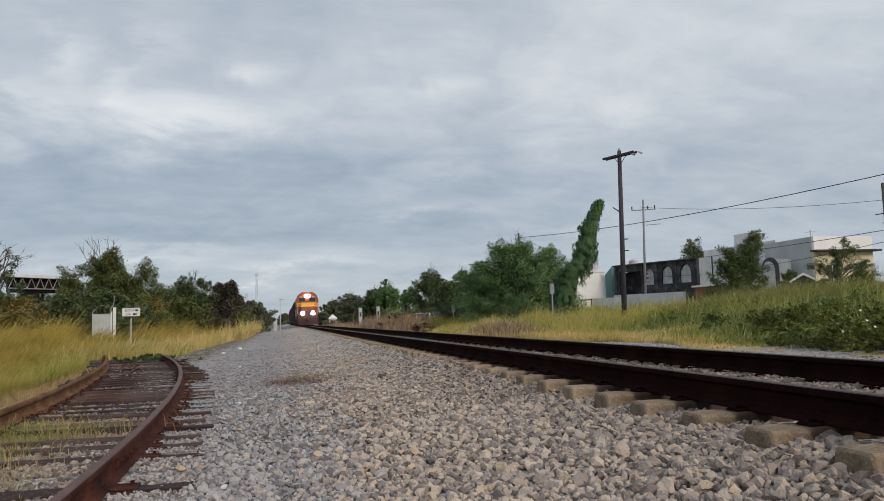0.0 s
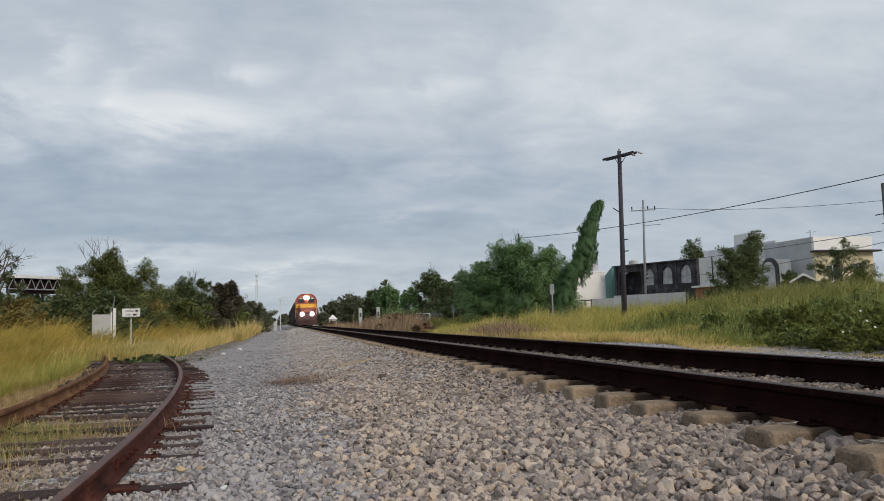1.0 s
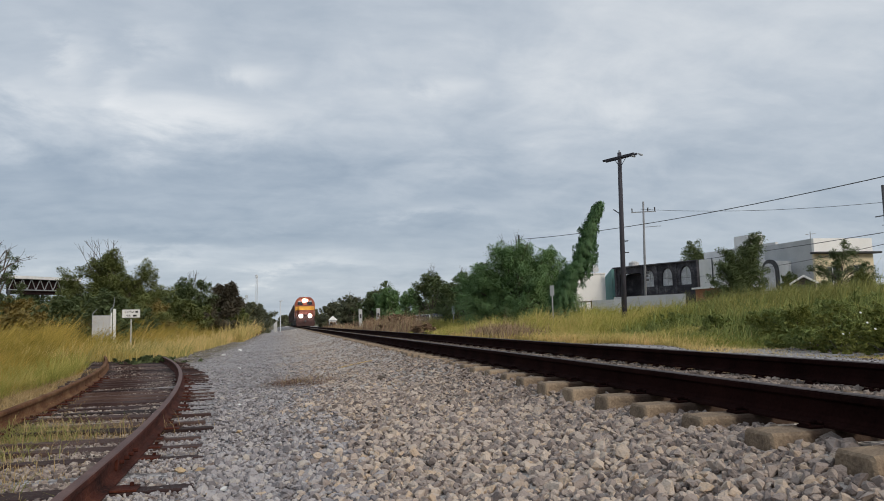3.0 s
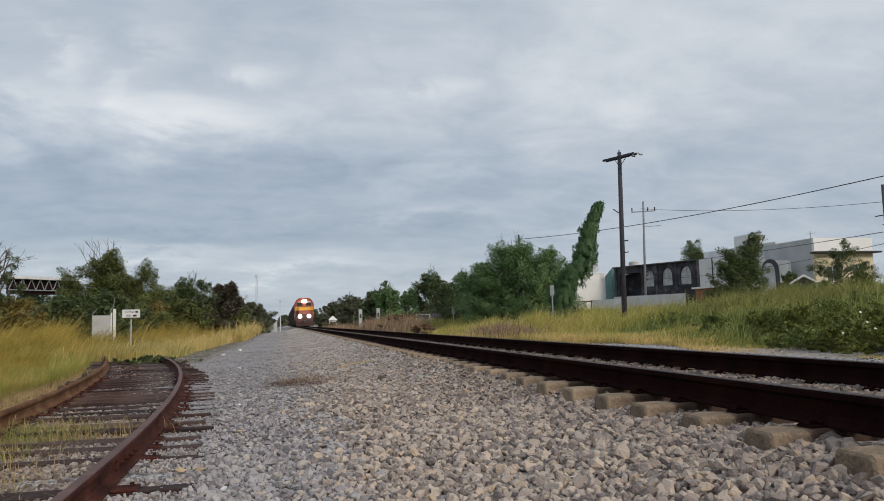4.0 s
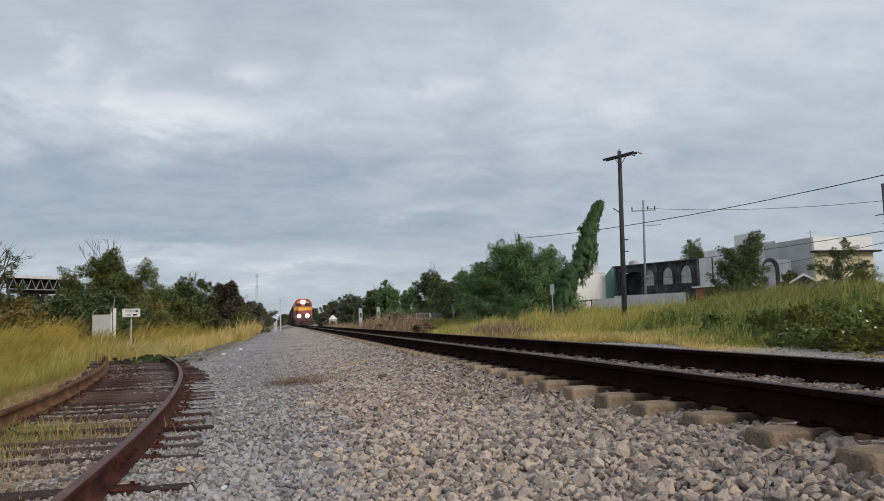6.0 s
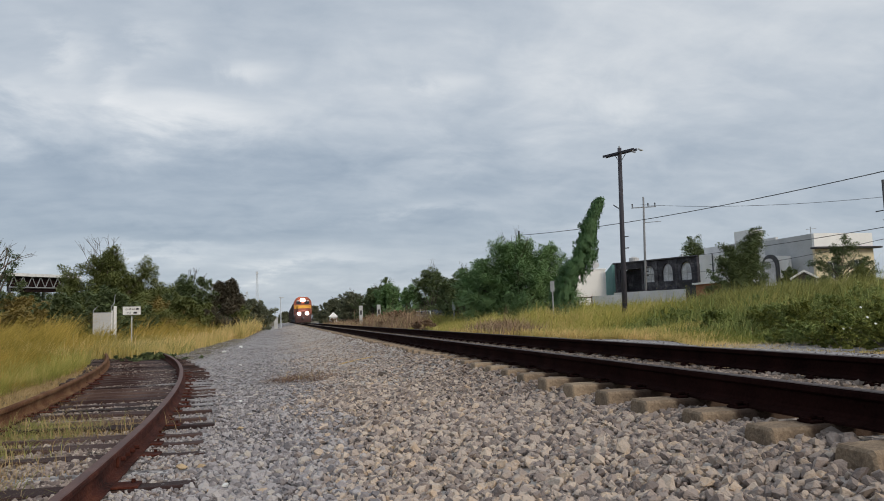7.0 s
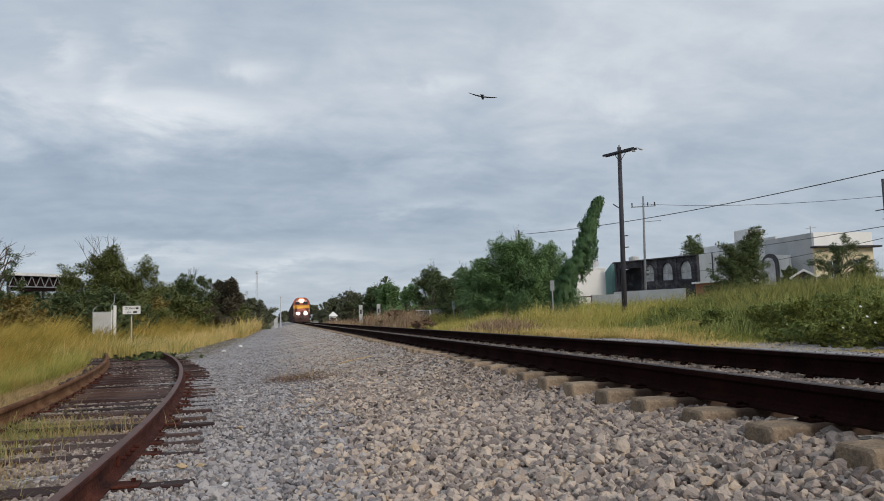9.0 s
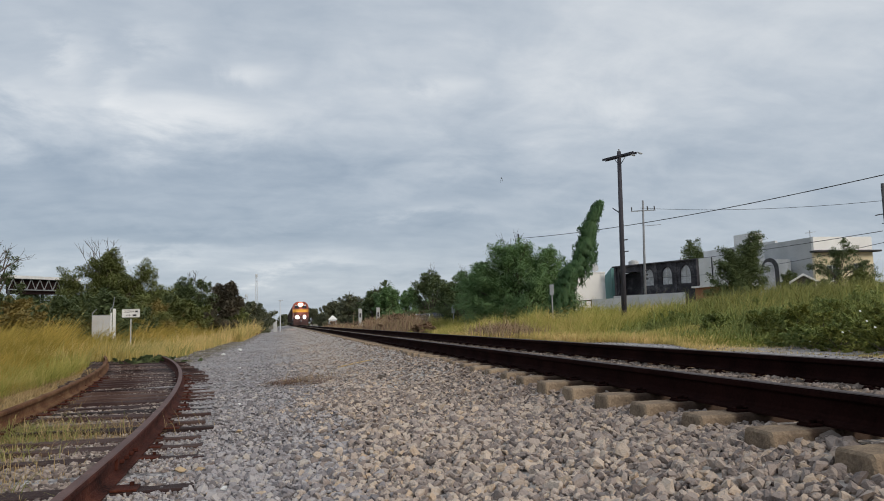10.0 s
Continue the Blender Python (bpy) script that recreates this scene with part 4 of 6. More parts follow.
    blades("dead_sprig", p, 0.075 * rng.lognormal(0, 0.6, len(p)), np.full(len(p), 0.006), "dead_brown", 31, "dead brown sprig lying on the ballast", 2.8, (0, 0), "dead plant")
    p = clumped(rng, 90, c + (0.1, 0.1), (0.22, 0.2))
    blades("dead_stems", p, 0.15 * rng.lognormal(0, 0.3, len(p)), np.full(len(p), 0.006), "straw", 35, "thin dry stems lying round the dead sprig", 1.8, (0.3, 0), "dead plant")


build_grass()


def leafy(name, centres, radii, per, leaf, material, seed, parent=None, droop=0.0, flat=0.6, core=None, inner=0.10, spray=0.0, hang=False):
    """Leaf sprays (pointed triangles) round clump centres (n, 3) with radii (n,): fine ones outside, a few broad ones within.
    core: the point within, clump by clump, from which the shading is rounded. spray: draws each clump out into a tapered spray that
    reaches outwards and up by so many radii. hang: leaves that point down."""
    rng = np.random.default_rng(seed)
    n = len(centres)
    counts = np.maximum((per * radii ** 2 / np.mean(radii ** 2)).astype(int), 4)
    idx = np.repeat(np.arange(n), counts)
    k = len(idx)
    d = rng.normal(size=(k, 3))
    d /= np.linalg.norm(d, axis=1)[:, None]
    broad = rng.uniform(0, 1, k) < inner
    rad = np.where(broad, rng.uniform(0.0, 0.55, k), rng.uniform(0.2, 1.0, k) ** 0.5 * (1 + 0.22 * np.abs(rng.normal(size=k))))
    core = np.tile(np.mean(centres, 0) * (1, 1, 0.55), (n, 1)) if core is None else np.array(core)
    P = centres[idx] + d * (radii[idx] * rad)[:, None] * (1, 1, 0.8)
    if spray:
        way = centres - core
        way = way / (np.linalg.norm(way, axis=1)[:, None] + 1e-6) + (0, 0, 0.55) + rng.normal(0, 0.45, (n, 3))
        way /= np.linalg.norm(way, axis=1)[:, None]
        t = np.where(broad, 0.0, rng.uniform(0, 1, k) ** 1.15)
        long = rng.uniform(0.5, 1.6, n)[idx] * spray * radii[idx]
        P = centres[idx] + d * (radii[idx] * rad * (1.0 - 0.72 * t))[:, None] * (1, 1, 0.75) + way[idx] * (t * long)[:, None]
        P[:, 2] -= 0.22 * long * t ** 2
    core = core[idx]
    R = rotations(rng, k, 0.9)
    s = leaf * rng.lognormal(0, 0.35, k) * np.where(broad, 1.5, 1.0)
    out = P - core
    out /= np.linalg.norm(out, axis=1)[:, None] + 1e-6
    out = 0.8 * out + (0.0 if hang else 0.2) * d + (0, 0, 0.4)
    if hang:
        along = rng.normal(0, 0.5, (k, 3)) + (0, 0, -1.0) + 0.3 * d
        along /= np.linalg.norm(along, axis=1)[:, None]
        face = out + rng.normal(0, 0.4, (k, 3))
        face -= along * np.sum(face * along, 1)[:, None]
        face /= np.linalg.norm(face, axis=1)[:, None]
        R = np.stack([along, np.cross(face, along), face], 2)
    front = np.sum(R[:, :, 2] * out, 1)
    R[front < 0, :, 1:] *= -1
    shape = np.array([[-0.5, -flat * 0.42, 0], [0.55, 0, -droop], [-0.3, flat * 0.5, 0.05]])
    V = np.einsum("nij,vj->nvi", R, shape) * s[:, None, None] + P[:, None, :]
    F = np.arange(k * 3).reshape(-1, 3)
    nor = out + 0.3 * R[:, :, 2]
    nor /= np.linalg.norm(nor, axis=1)[:, None]
    return raw_mesh(name, V.reshape(-1, 3), F, material, parent, normals=np.repeat(nor, 3, 0))


def tree(name, label, x, y, height, width, seed, material="leaf", leaves=9000, leaf=0.2, bare=0, base=0.12, clumps=60, group="", category="tree", lumpy=1.0, depth=None, puff=1.0, domes=None, fine=1.6, inner=0.14, spray=1.3, lean=0.0, stem=1.0):
    """Trunk and limbs with a broken crown of leaf clumps; bare: dead twigs that stick out above;
    domes: (offset, width, share of the height) of the crown's separate heads; lean: how far its top stands aside; stem: how stout the limbs are."""
    rng = np.random.default_rng(seed)
    z0 = float(land(x, y))
    t = thing(name, label, category, pose(x, y, z0), group)
    depth = depth or width * 0.8
    H = height - z0
    bm = bmesh.new()
    fork = H * (base + 0.12)
    rod(bm, (0, 0, -0.1), (rng.normal(0, 0.1), rng.normal(0, 0.1), fork), 0.035 * H * stem, 0.026 * H * stem, 8)
    cs, rs = [], []
    domes = domes or [(0.0, width, 1.0)]
    big = np.array([w * h for _, w, h in domes])
    for i in range(clumps):
        off, wide, tall = domes[rng.choice(len(domes), p=big / big.sum())]
        a = rng.uniform(0, 2 * math.pi)
        v = rng.uniform(0, 1) ** 0.85
        half = math.sqrt(max(1 - v ** 2.4, 0.02)) * (0.72 + 0.28 * min(1.0, 4 * v))
        r = half * math.sqrt(rng.uniform(0.1, 1)) * (0.84 + 0.14 * lumpy * rng.normal())
        rad = min(width, H) * rng.uniform(0.075, 0.155) * puff
        c = (off + lean * (v - 0.5) + math.cos(a) * r * wide / 2, math.sin(a) * r * depth / 2 * wide / width, max(H * tall * (base + (1.0 - base) * v) - rad * (0.7 + 0.2 * spray), rad * 0.4))
        cs.append(c)
        rs.append(rad)
    cs, rs = np.array(cs), np.array(rs)
    for c in cs[::3]:
        mid = Vector((c[0] * 0.4, c[1] * 0.4, fork + (c[2] - fork) * 0.45))
        rod(bm, (0, 0, fork * 0.9), mid, 0.015 * H * stem, 0.010 * H * stem, 5)
        rod(bm, mid, c, 0.010 * H * stem, 0.003 * H, 5)
    for i in range(bare):
        p = Vector(cs[rng.integers(0, len(cs))]) * 0.25
        p.z = H * rng.uniform(0.7, 0.85)
        q = p + Vector((rng.normal(0, 0.5), rng.normal(0, 0.3), rng.uniform(1.0, 1.9))) * (0.17 * H)
        rod(bm, p, q, 0.017, 0.007, 4)
        for _ in range(4):
            rod(bm, p.lerp(q, rng.uniform(0.3, 1)), q + Vector((rng.normal(0, 0.4), rng.normal(0, 0.3), rng.uniform(-0.1, 0.5))) * (0.09 * H), 0.009, 0.004, 4)
    part("trunk", bm, "bark", t, "grey-brown trunk and limbs")
    # a fuller heart behind the outer sprays
    heart = cs[::2] * (0.66, 0.66, 0.82)
    cs, rs = np.concatenate([cs, heart]), np.concatenate([rs, rs[::2] * 1.1])
    leafy("crown", cs, rs, int(leaves * 1.15 * fine ** 1.7) // len(cs), leaf * 1.45 / fine, material, seed + 100, t, flat=0.38, inner=inner, spray=spray)
    return t


def build_trees():
    # west of the line
    tree("mesquite_tree", "bushy green mesquite with bare twigs above the crown", -10.2, 44.0, 4.95, 7.0, 31, "leaf_olive", 40000, 0.14, bare=14, base=0.0, clumps=230, lumpy=1.9, puff=0.75, fine=2.0,
         domes=[(-1.5, 2.6, 0.84), (-0.2, 3.4, 0.95), (0.75, 3.2, 1.0), (2.3, 2.9, 0.88), (0.5, 6.0, 0.82)])
    tree("mesquite_tree", "sparse half-dead mesquite with bare forked branches", -13.7, 38.5, 5.2, 3.2, 32, "leaf_dark", 6000, 0.11, bare=0, base=0.2, clumps=60, lumpy=1.9, puff=0.8)
    tree("mesquite_tree", "round green mesquite at the edge of the grass", -6.9, 60.0, 4.6, 5.4, 33, "leaf_dark", 12000, 0.19, bare=7, base=0.0, clumps=46, lumpy=1.5)
    tree("shrub", "dark brownish shrub beside the green mesquite", -4.6, 60.5, 4.0, 5.4, 34, "leaf_umber", 11000, 0.19, base=0.0, clumps=40, category="shrub", lumpy=1.4)
    west = "bushes west of the line"
    for i, (x, y, h, w, m, what) in enumerate((
            (-10.8, 70.0, 4.1, 8.0, "leaf", "dense green roadside bush"), (-16.5, 66.0, 3.5, 8.0, "leaf_dark", "dense dark roadside bush"),
            (-6.2, 82.0, 4.0, 7.0, "leaf", "dense green roadside bush"), (-13.8, 49.5, 2.6, 5.6, "leaf_brown", "brown undergrowth under the shed roof"),
            (-16.8, 51.0, 2.7, 6.2, "leaf_brown", "brown undergrowth under the shed roof"), (-8.0, 37.0, 2.4, 5.4, "leaf_dark", "dark green bush behind the grey panel"), (-11.0, 40.5, 2.3, 4.4, "leaf_dark", "dark green bush in front of the shed"), (-6.6, 52.0, 2.6, 4.6, "leaf", "dense green roadside bush"),
            (-4.3, 96.0, 3.7, 6.0, "leaf_hazed", "distant green bush by the end of the clearing"), (-16.4, 42.0, 2.3, 4.0, "leaf_dark", "dark green bush in front of the shed"),
            (-11.6, 36.0, 1.5, 4.6, "leaf_brown", "low brown undergrowth above the grass"), (-9.6, 55.0, 2.9, 6.0, "leaf_brown", "low brown undergrowth above the grass"),
            (-4.8, 120.0, 3.6, 6.0, "leaf_hazed", "distant green bush by the end of the clearing"), (-7.6, 47.0, 1.6, 3.4, "leaf_brown", "low brown undergrowth above the grass"),
            (-21.0, 70.0, 3.9, 9.0, "leaf_dark", "dark thicket under the shed roof"), (-26.0, 83.0, 5.6, 10.0, "leaf_dark", "dark thicket behind the shed"), (-21.5, 90.0, 5.4, 9.0, "leaf_dark", "dark thicket behind the shed"), (-15.4, 58.0, 2.9, 6.4, "leaf_dark", "dark thicket under the shed roof"))):
        tree("hedge_bush", what, x, y, h, w, 200 + i, "leaf_olive" if m == "leaf" else m, 9000, 0.125 + 0.0010 * y, base=0.0, clumps=56, group=west, category="bush", lumpy=1.3, fine=1.45)
    tree("low_shrub", "low dark shrub over the end of the siding", -3.75, 22.4, -0.20, 2.7, 42, "leaf_dark", 4200, 0.07, base=0.0, puff=1.5, clumps=60, category="shrub", lumpy=1.5)
    # east of the line
    tree("large_tree", "large round green tree beside the vine-clad pole", 16.8, 50.0, 6.2, 9.8, 51, "leaf", 52000, 0.17, fine=1.9, bare=8, base=0.0, clumps=330, lumpy=1.2, puff=0.95, spray=1.0,
         domes=[(-0.2, 8.6, 1.0), (2.2, 4.2, 0.96), (-2.6, 5.2, 0.76)])
    east = "tree row east of the line"
    for i, (x, y, h, w, m, b) in enumerate((
            (20.2, 73.0, 5.0, 7.0, "leaf_dark", 0), (16.0, 78.5, 6.1, 6.6, "leaf_dark", 4), (14.6, 58.5, 4.6, 4.6, "leaf_dark", 3), (17.2, 66.0, 4.9, 5.6, "leaf_dark", 0),
            (17.6, 100.0, 4.9, 9.0, "leaf", 0), (14.4, 118.0, 5.6, 8.5, "leaf_dark", 8), (16.2, 112.0, 6.0, 6.5, "leaf", 0), (21.0, 92.0, 5.2, 9.0, "leaf_dark", 0), (13.6, 150.0, 6.2, 9.0, "leaf_hazed", 10),
            (13.4, 200.0, 6.5, 10.0, "leaf_hazed", 10), (11.5, 300.0, 6.5, 14.0, "leaf_hazed", 0), (-9.0, 340.0, 6.0, 16.0, "leaf_hazed", 0), (0.5, 430.0, 6.0, 18.0, "leaf_hazed", 0), (20.0, 260.0, 8.0, 16.0, "leaf_hazed", 6), (18.4, 140.0, 6.8, 10.0, "leaf_dark", 4))):
        tree("tree", "hazy grey-green tree far along the line" if m == "leaf_hazed" else "dark green tree in the row beyond the meadow", x, y, h, w, 230 + i, m, 8600, 0.10 + 0.0017 * y,
             bare=b, base=0.0, clumps=60, group=east, lumpy=1.2, fine=1.4)
    tree("yard_tree", "young green tree in front of the grey wall", 28.35, 40.5, 5.7, 4.7, 59, "leaf_dark", 24000, 0.13, bare=0, base=0.06, clumps=130, lumpy=1.9, puff=0.85,
         lean=1.5, domes=[(-1.4, 2.4, 0.80), (0.2, 2.6, 1.0), (-0.9, 3.4, 0.66)])
    tree("yard_tree", "slender green shrub tree before the yellow house", 25.2, 28.8, 3.85, 3.6, 60, "leaf_dark", 9000, 0.07, bare=0, base=0.34, clumps=70, lumpy=1.8, puff=0.62, stem=0.45,
         domes=[(-1.2, 1.3, 0.76), (0.3, 2.0, 1.0), (1.35, 1.3, 0.72)])
    tree("yard_bush", "dark green bush beside the arched wall", 29.75, 38.0, 2.9, 1.7, 62, "leaf_dark", 4500, 0.12, base=0.0, clumps=50, category="bush", lumpy=1.6)
    tree("yard_bush", "leafy green bush below the slender tree", 25.6, 28.0, 2.35, 2.2, 63, "leaf_olive", 7000, 0.10, base=0.0, clumps=50, category="bush", lumpy=1.8)
    tree("yard_bush", "low green bush before the small shed", 26.2, 33.0, 2.0, 2.6, 64, "leaf_dark", 5000, 0.11, base=0.0, clumps=46, category="bush", lumpy=1.8)
    tree("yard_tree", "small tree behind the sooty wall", 44.6, 72.7, 8.4, 6.5, 61, "leaf_dark", 5200, 0.24, base=0.4, clumps=40)
    # weeds in front of the houses: low at the edge, taller behind
    weeds = ((14.6, 19.4, 0.75, 2.2), (13.9, 19.0, 0.7, 2.2), (14.2, 18.0, 0.9, 2.4), (14.8, 18.4, 1.0, 2.4), (14.1, 21.8, 0.75, 1.9), (11.2, 13.0, 0.2, 1.8), (11.7, 14.7, 0.25, 1.8), (12.9, 16.2, 0.3, 1.8), (11.0, 11.6, 0.2, 1.8), (11.4, 13.9, 0.15, 1.4), (11.8, 11.6, 0.35, 1.8), (12.1, 13.0, 0.45, 1.9), (13.0, 14.7, 0.50, 2.0), (13.9, 16.6, 0.60, 2.2), (13.6, 12.4, 0.79, 2.3), (14.3, 14.0, 0.93, 2.4), (15.1, 15.6, 1.03, 2.5), (15.6, 17.6, 1.06, 2.6),
             (15.2, 12.3, 1.13, 2.6), (16.3, 14.6, 1.35, 2.8), (17.1, 17.0, 1.45, 3.0), (17.0, 19.8, 1.34, 3.0), (15.4, 20.6, 0.99, 2.6), (18.4, 14.2, 1.72, 3.2), (19.4, 17.4, 1.85, 3.4), (19.2, 21.0, 1.75, 3.4),
             (21.6, 19.6, 2.05, 3.6), (22.0, 24.4, 1.95, 4.0), (15.0, 25.8, 0.97, 2.6), (18.2, 25.2, 1.51, 3.2), (24.6, 27.0, 2.15, 4.0), (20.8, 28.5, 1.85, 3.6), (17.0, 30.5, 1.24, 3.0))
    for i, (x, y, h, w) in enumerate(weeds):
        tree("weed_bush", "leafy green weeds at the edge of the meadow", x, y, 0.28 + (h - 0.35) * 0.64, w, 71 + i, "weed_dark" if math.hypot(x, y) < 24 and i % 3 else "weed", 3000, 0.066, puff=0.85, base=0.0, clumps=44, group="weeds east of the line", category="weeds", lumpy=2.2, fine=1.5, inner=0.03, spray=2.2)
    for i, (x, y, h, w) in enumerate(((9.4, 58, 1.0, 4.2), (10.4, 67, 1.3, 5.4), (8.6, 128.0, 0.95, 4.5), (11.0, 78, 1.4, 6.0), (9.4, 48, 0.4, 3.0), (10.4, 92, 0.8, 5.0), (-3.4, 74, 0.55, 2.6), (-3.6, 86, 0.7, 3.0))):
        tree("dry_weed_bush", "reddish-brown dry weeds beside the line", x, y, h, w, 91 + i, "dry_weed", 3400, 0.13, base=0.0, clumps=30, group="dry weeds", category="weeds", lumpy=1.4, fine=1.3)


build_trees()


def build_dead_branches():
    """Leafless limbs of the half-dead mesquite."""
    t = thing("dead_tree", "leafless grey tree with forked twigs", "tree", pose(-14.2, 38.0, float(land(-14.2, 38.0))))
    rng = random.Random(17)
    bm = bmesh.new()

    def limb(a, d, length, r, depth):
        b = a + d * length
        rod(bm, a - d * r, b, r, r * 0.6, 5)
        if depth == 0:
            return
        for _ in range(3 if depth > 1 else 2):
            n = (d + Vector((rng.gauss(0, 0.42), rng.gauss(0, 0.3), rng.gauss(0.05, 0.28)))).normalized()
            limb(a + d * length * rng.uniform(0.55, 1.0), n, length * rng.uniform(0.5, 0.75), r * 0.55, depth - 1)

    limb(Vector((0, 0, -0.1)), Vector((0.05, 0, 1)).normalized(), 2.6, 0.13, 1)
    limb(Vector((0.1, 0, 2.2)), Vector((-0.12, 0.1, 1)).normalized(), 2.2, 0.085, 4)
    limb(Vector((0.1, 0, 2.0)), Vector((0.38, -0.1, 1)).normalized(), 1.8, 0.07, 4)
    part("trunk", bm, "bark", t)


build_dead_branches()


def build_palm():
    t = thing("palm_tree", "small dark palm above the distant trees", "palm", pose(16.6, 119.0, float(land(16.6, 119.0))))
    part("trunk", rods(((0, 0, -0.1), (0, 0, 6.2), 0.22, 0.18, 8)), "bark", t)
    bm = bmesh.new()
    rng = random.Random(5)
    for k in range(34):
        a, e = rng.uniform(0, 6.28), rng.uniform(-0.3, 1.3)
        d = Vector((math.cos(a) * math.cos(e), math.sin(a) * math.cos(e), math.sin(e)))
        s = Vector((-math.sin(a), math.cos(a), 0)) * 0.09
        p0, p1 = Vector((0, 0, 6.2)), Vector((0, 0, 6.2)) + d * 1.25
        p2 = Vector((0, 0, 6.2)) + d * 1.9 + Vector((0, 0, -0.5))
        v = [bm.verts.new(p) for p in (p0 - s * 0.3, p0 + s * 0.3, p1 + s * 2, p2, p1 - s * 2)]
        bm.faces.new(v)
    part("fronds", bm, "leaf_dark", t)


build_palm()


def build_vine_pole():
    """Leaning dead pole wrapped in vines."""
    t = thing("vine_pole", "leaning old pole smothered in dark green vines", "vine-clad pole", pose(17.77, 42.43, -0.3))
    spine = [Vector(p) for p in ((-1.2, 0.56, -0.1), (-0.9, 0.42, 1.6), (-0.38, 0.18, 3.05), (0.42, -0.2, 4.3), (0.80, -0.37, 5.65), (1.2, -0.56, 6.95), (1.64, -0.75, 7.8))]
    wide = [0.6, 0.7, 0.8, 0.86, 0.62, 0.30, 0.08]
    bm = bmesh.new()
    for a, b in zip(spine, spine[1:]):
        rod(bm, a, b, 0.14, 0.13, 8)
    part("pole", bm, "bark", t, "leaning weathered pole")
    rng = np.random.default_rng(90)
    cs, rs, axis = [], [], []

    def at(v):
        k = min(int(v * 6), 5)
        f = v * 6 - k
        return np.array(spine[k].lerp(spine[k + 1], f)), wide[k] + (wide[k + 1] - wide[k]) * f

    for i in range(560):
        c, w = at(rng.uniform(0.02, 1))
        a, r = rng.uniform(0, 2 * math.pi), math.sqrt(rng.uniform(0, 1)) * (1 + 0.18 * rng.normal())
        cs.append(c + (math.cos(a) * r * w * 0.74, math.sin(a) * r * w * 0.62, rng.normal(0, 0.1)))
        rs.append(rng.uniform(0.14, 0.27))
        axis.append(c)
    for i in range(150):      # hanging tendrils
        c, w = at(rng.uniform(0.08, 0.95))
        a = rng.uniform(-0.9, 0.9) if rng.uniform() < 0.7 else rng.uniform(0, 6.28)
        reach = rng.uniform(0.8, 1.25)
        for k in range(rng.integers(3, 8)):
            cs.append(c + (math.cos(a) * w * reach + rng.normal(0, 0.03), math.sin(a) * w * reach * 0.8, -0.11 * k))
            rs.append(0.07 - 0.005 * k)
            axis.append(c)
    leafy("vines", np.array(cs), np.array(rs), 84, 0.115, "leaf_vine", 91, t, 0.15, 0.27, core=axis, hang=True)


build_vine_pole()


def build_flowers():
    rng = random.Random(9)
    for x, y, z in ((10.89, 13.31, -0.12), (10.83, 13.36, -0.12), (11.18, 12.81, 0.05), (11.27, 12.72, 0.06), (11.64, 12.66, 0.25), (12.10, 13.32, 0.45), (11.33, 12.13, 0.14)):
        t = thing("flower", "small white flower among the weeds", "flower", pose(x, y, float(land(x, y))), "white flowers")
        part("stem", rods(((0, 0, -0.05), (0, 0, z + 0.35), 0.006, 0.004, 5)), "weed", t)
        bm = bmesh.new()
        for k in range(6):
            a = k * 1.047
            bmesh.ops.create_uvsphere(bm, u_segments=6, v_segments=4, radius=0.5, matrix=pose(0, 0, z + 0.36, 50, 0, 0) @ pose(math.cos(a) * 0.016, math.sin(a) * 0.016, 0) @ Matrix.Diagonal((0.028, 0.024, 0.016, 1)))
        part("petals", bm, "flower", t)


build_flowers()


# ---- poles, wires, signs ----
def wire(a, b, sag, r, label, n=24):
    """One sagging cable as a closed tube."""
    bm = bmesh.new()
    a, b = Vector(a), Vector(b)
    side = (b - a).cross(Vector((0, 0, 1))).normalized()
    rings = []
    for i in range(n + 1):
        t = i / n
        p = a.lerp(b, t) - Vector((0, 0, sag * 4 * t * (1 - t)))
        rings.append([bm.verts.new(p + side * (r * math.cos(k * 1.0472)) + Vector((0, 0, r * math.sin(k * 1.0472)))) for k in range(6)])
    for u, v in zip(rings, rings[1:]):
        for k in range(6):
            bm.faces.new((u[k], u[(k + 1) % 6], v[(k + 1) % 6], v[k]))
    bm.faces.new(rings[0])
    bm.faces.new(rings[-1][::-1])
    return tagged(part("overhead_wire", bm, "wire"), label, "wire", "overhead wires")


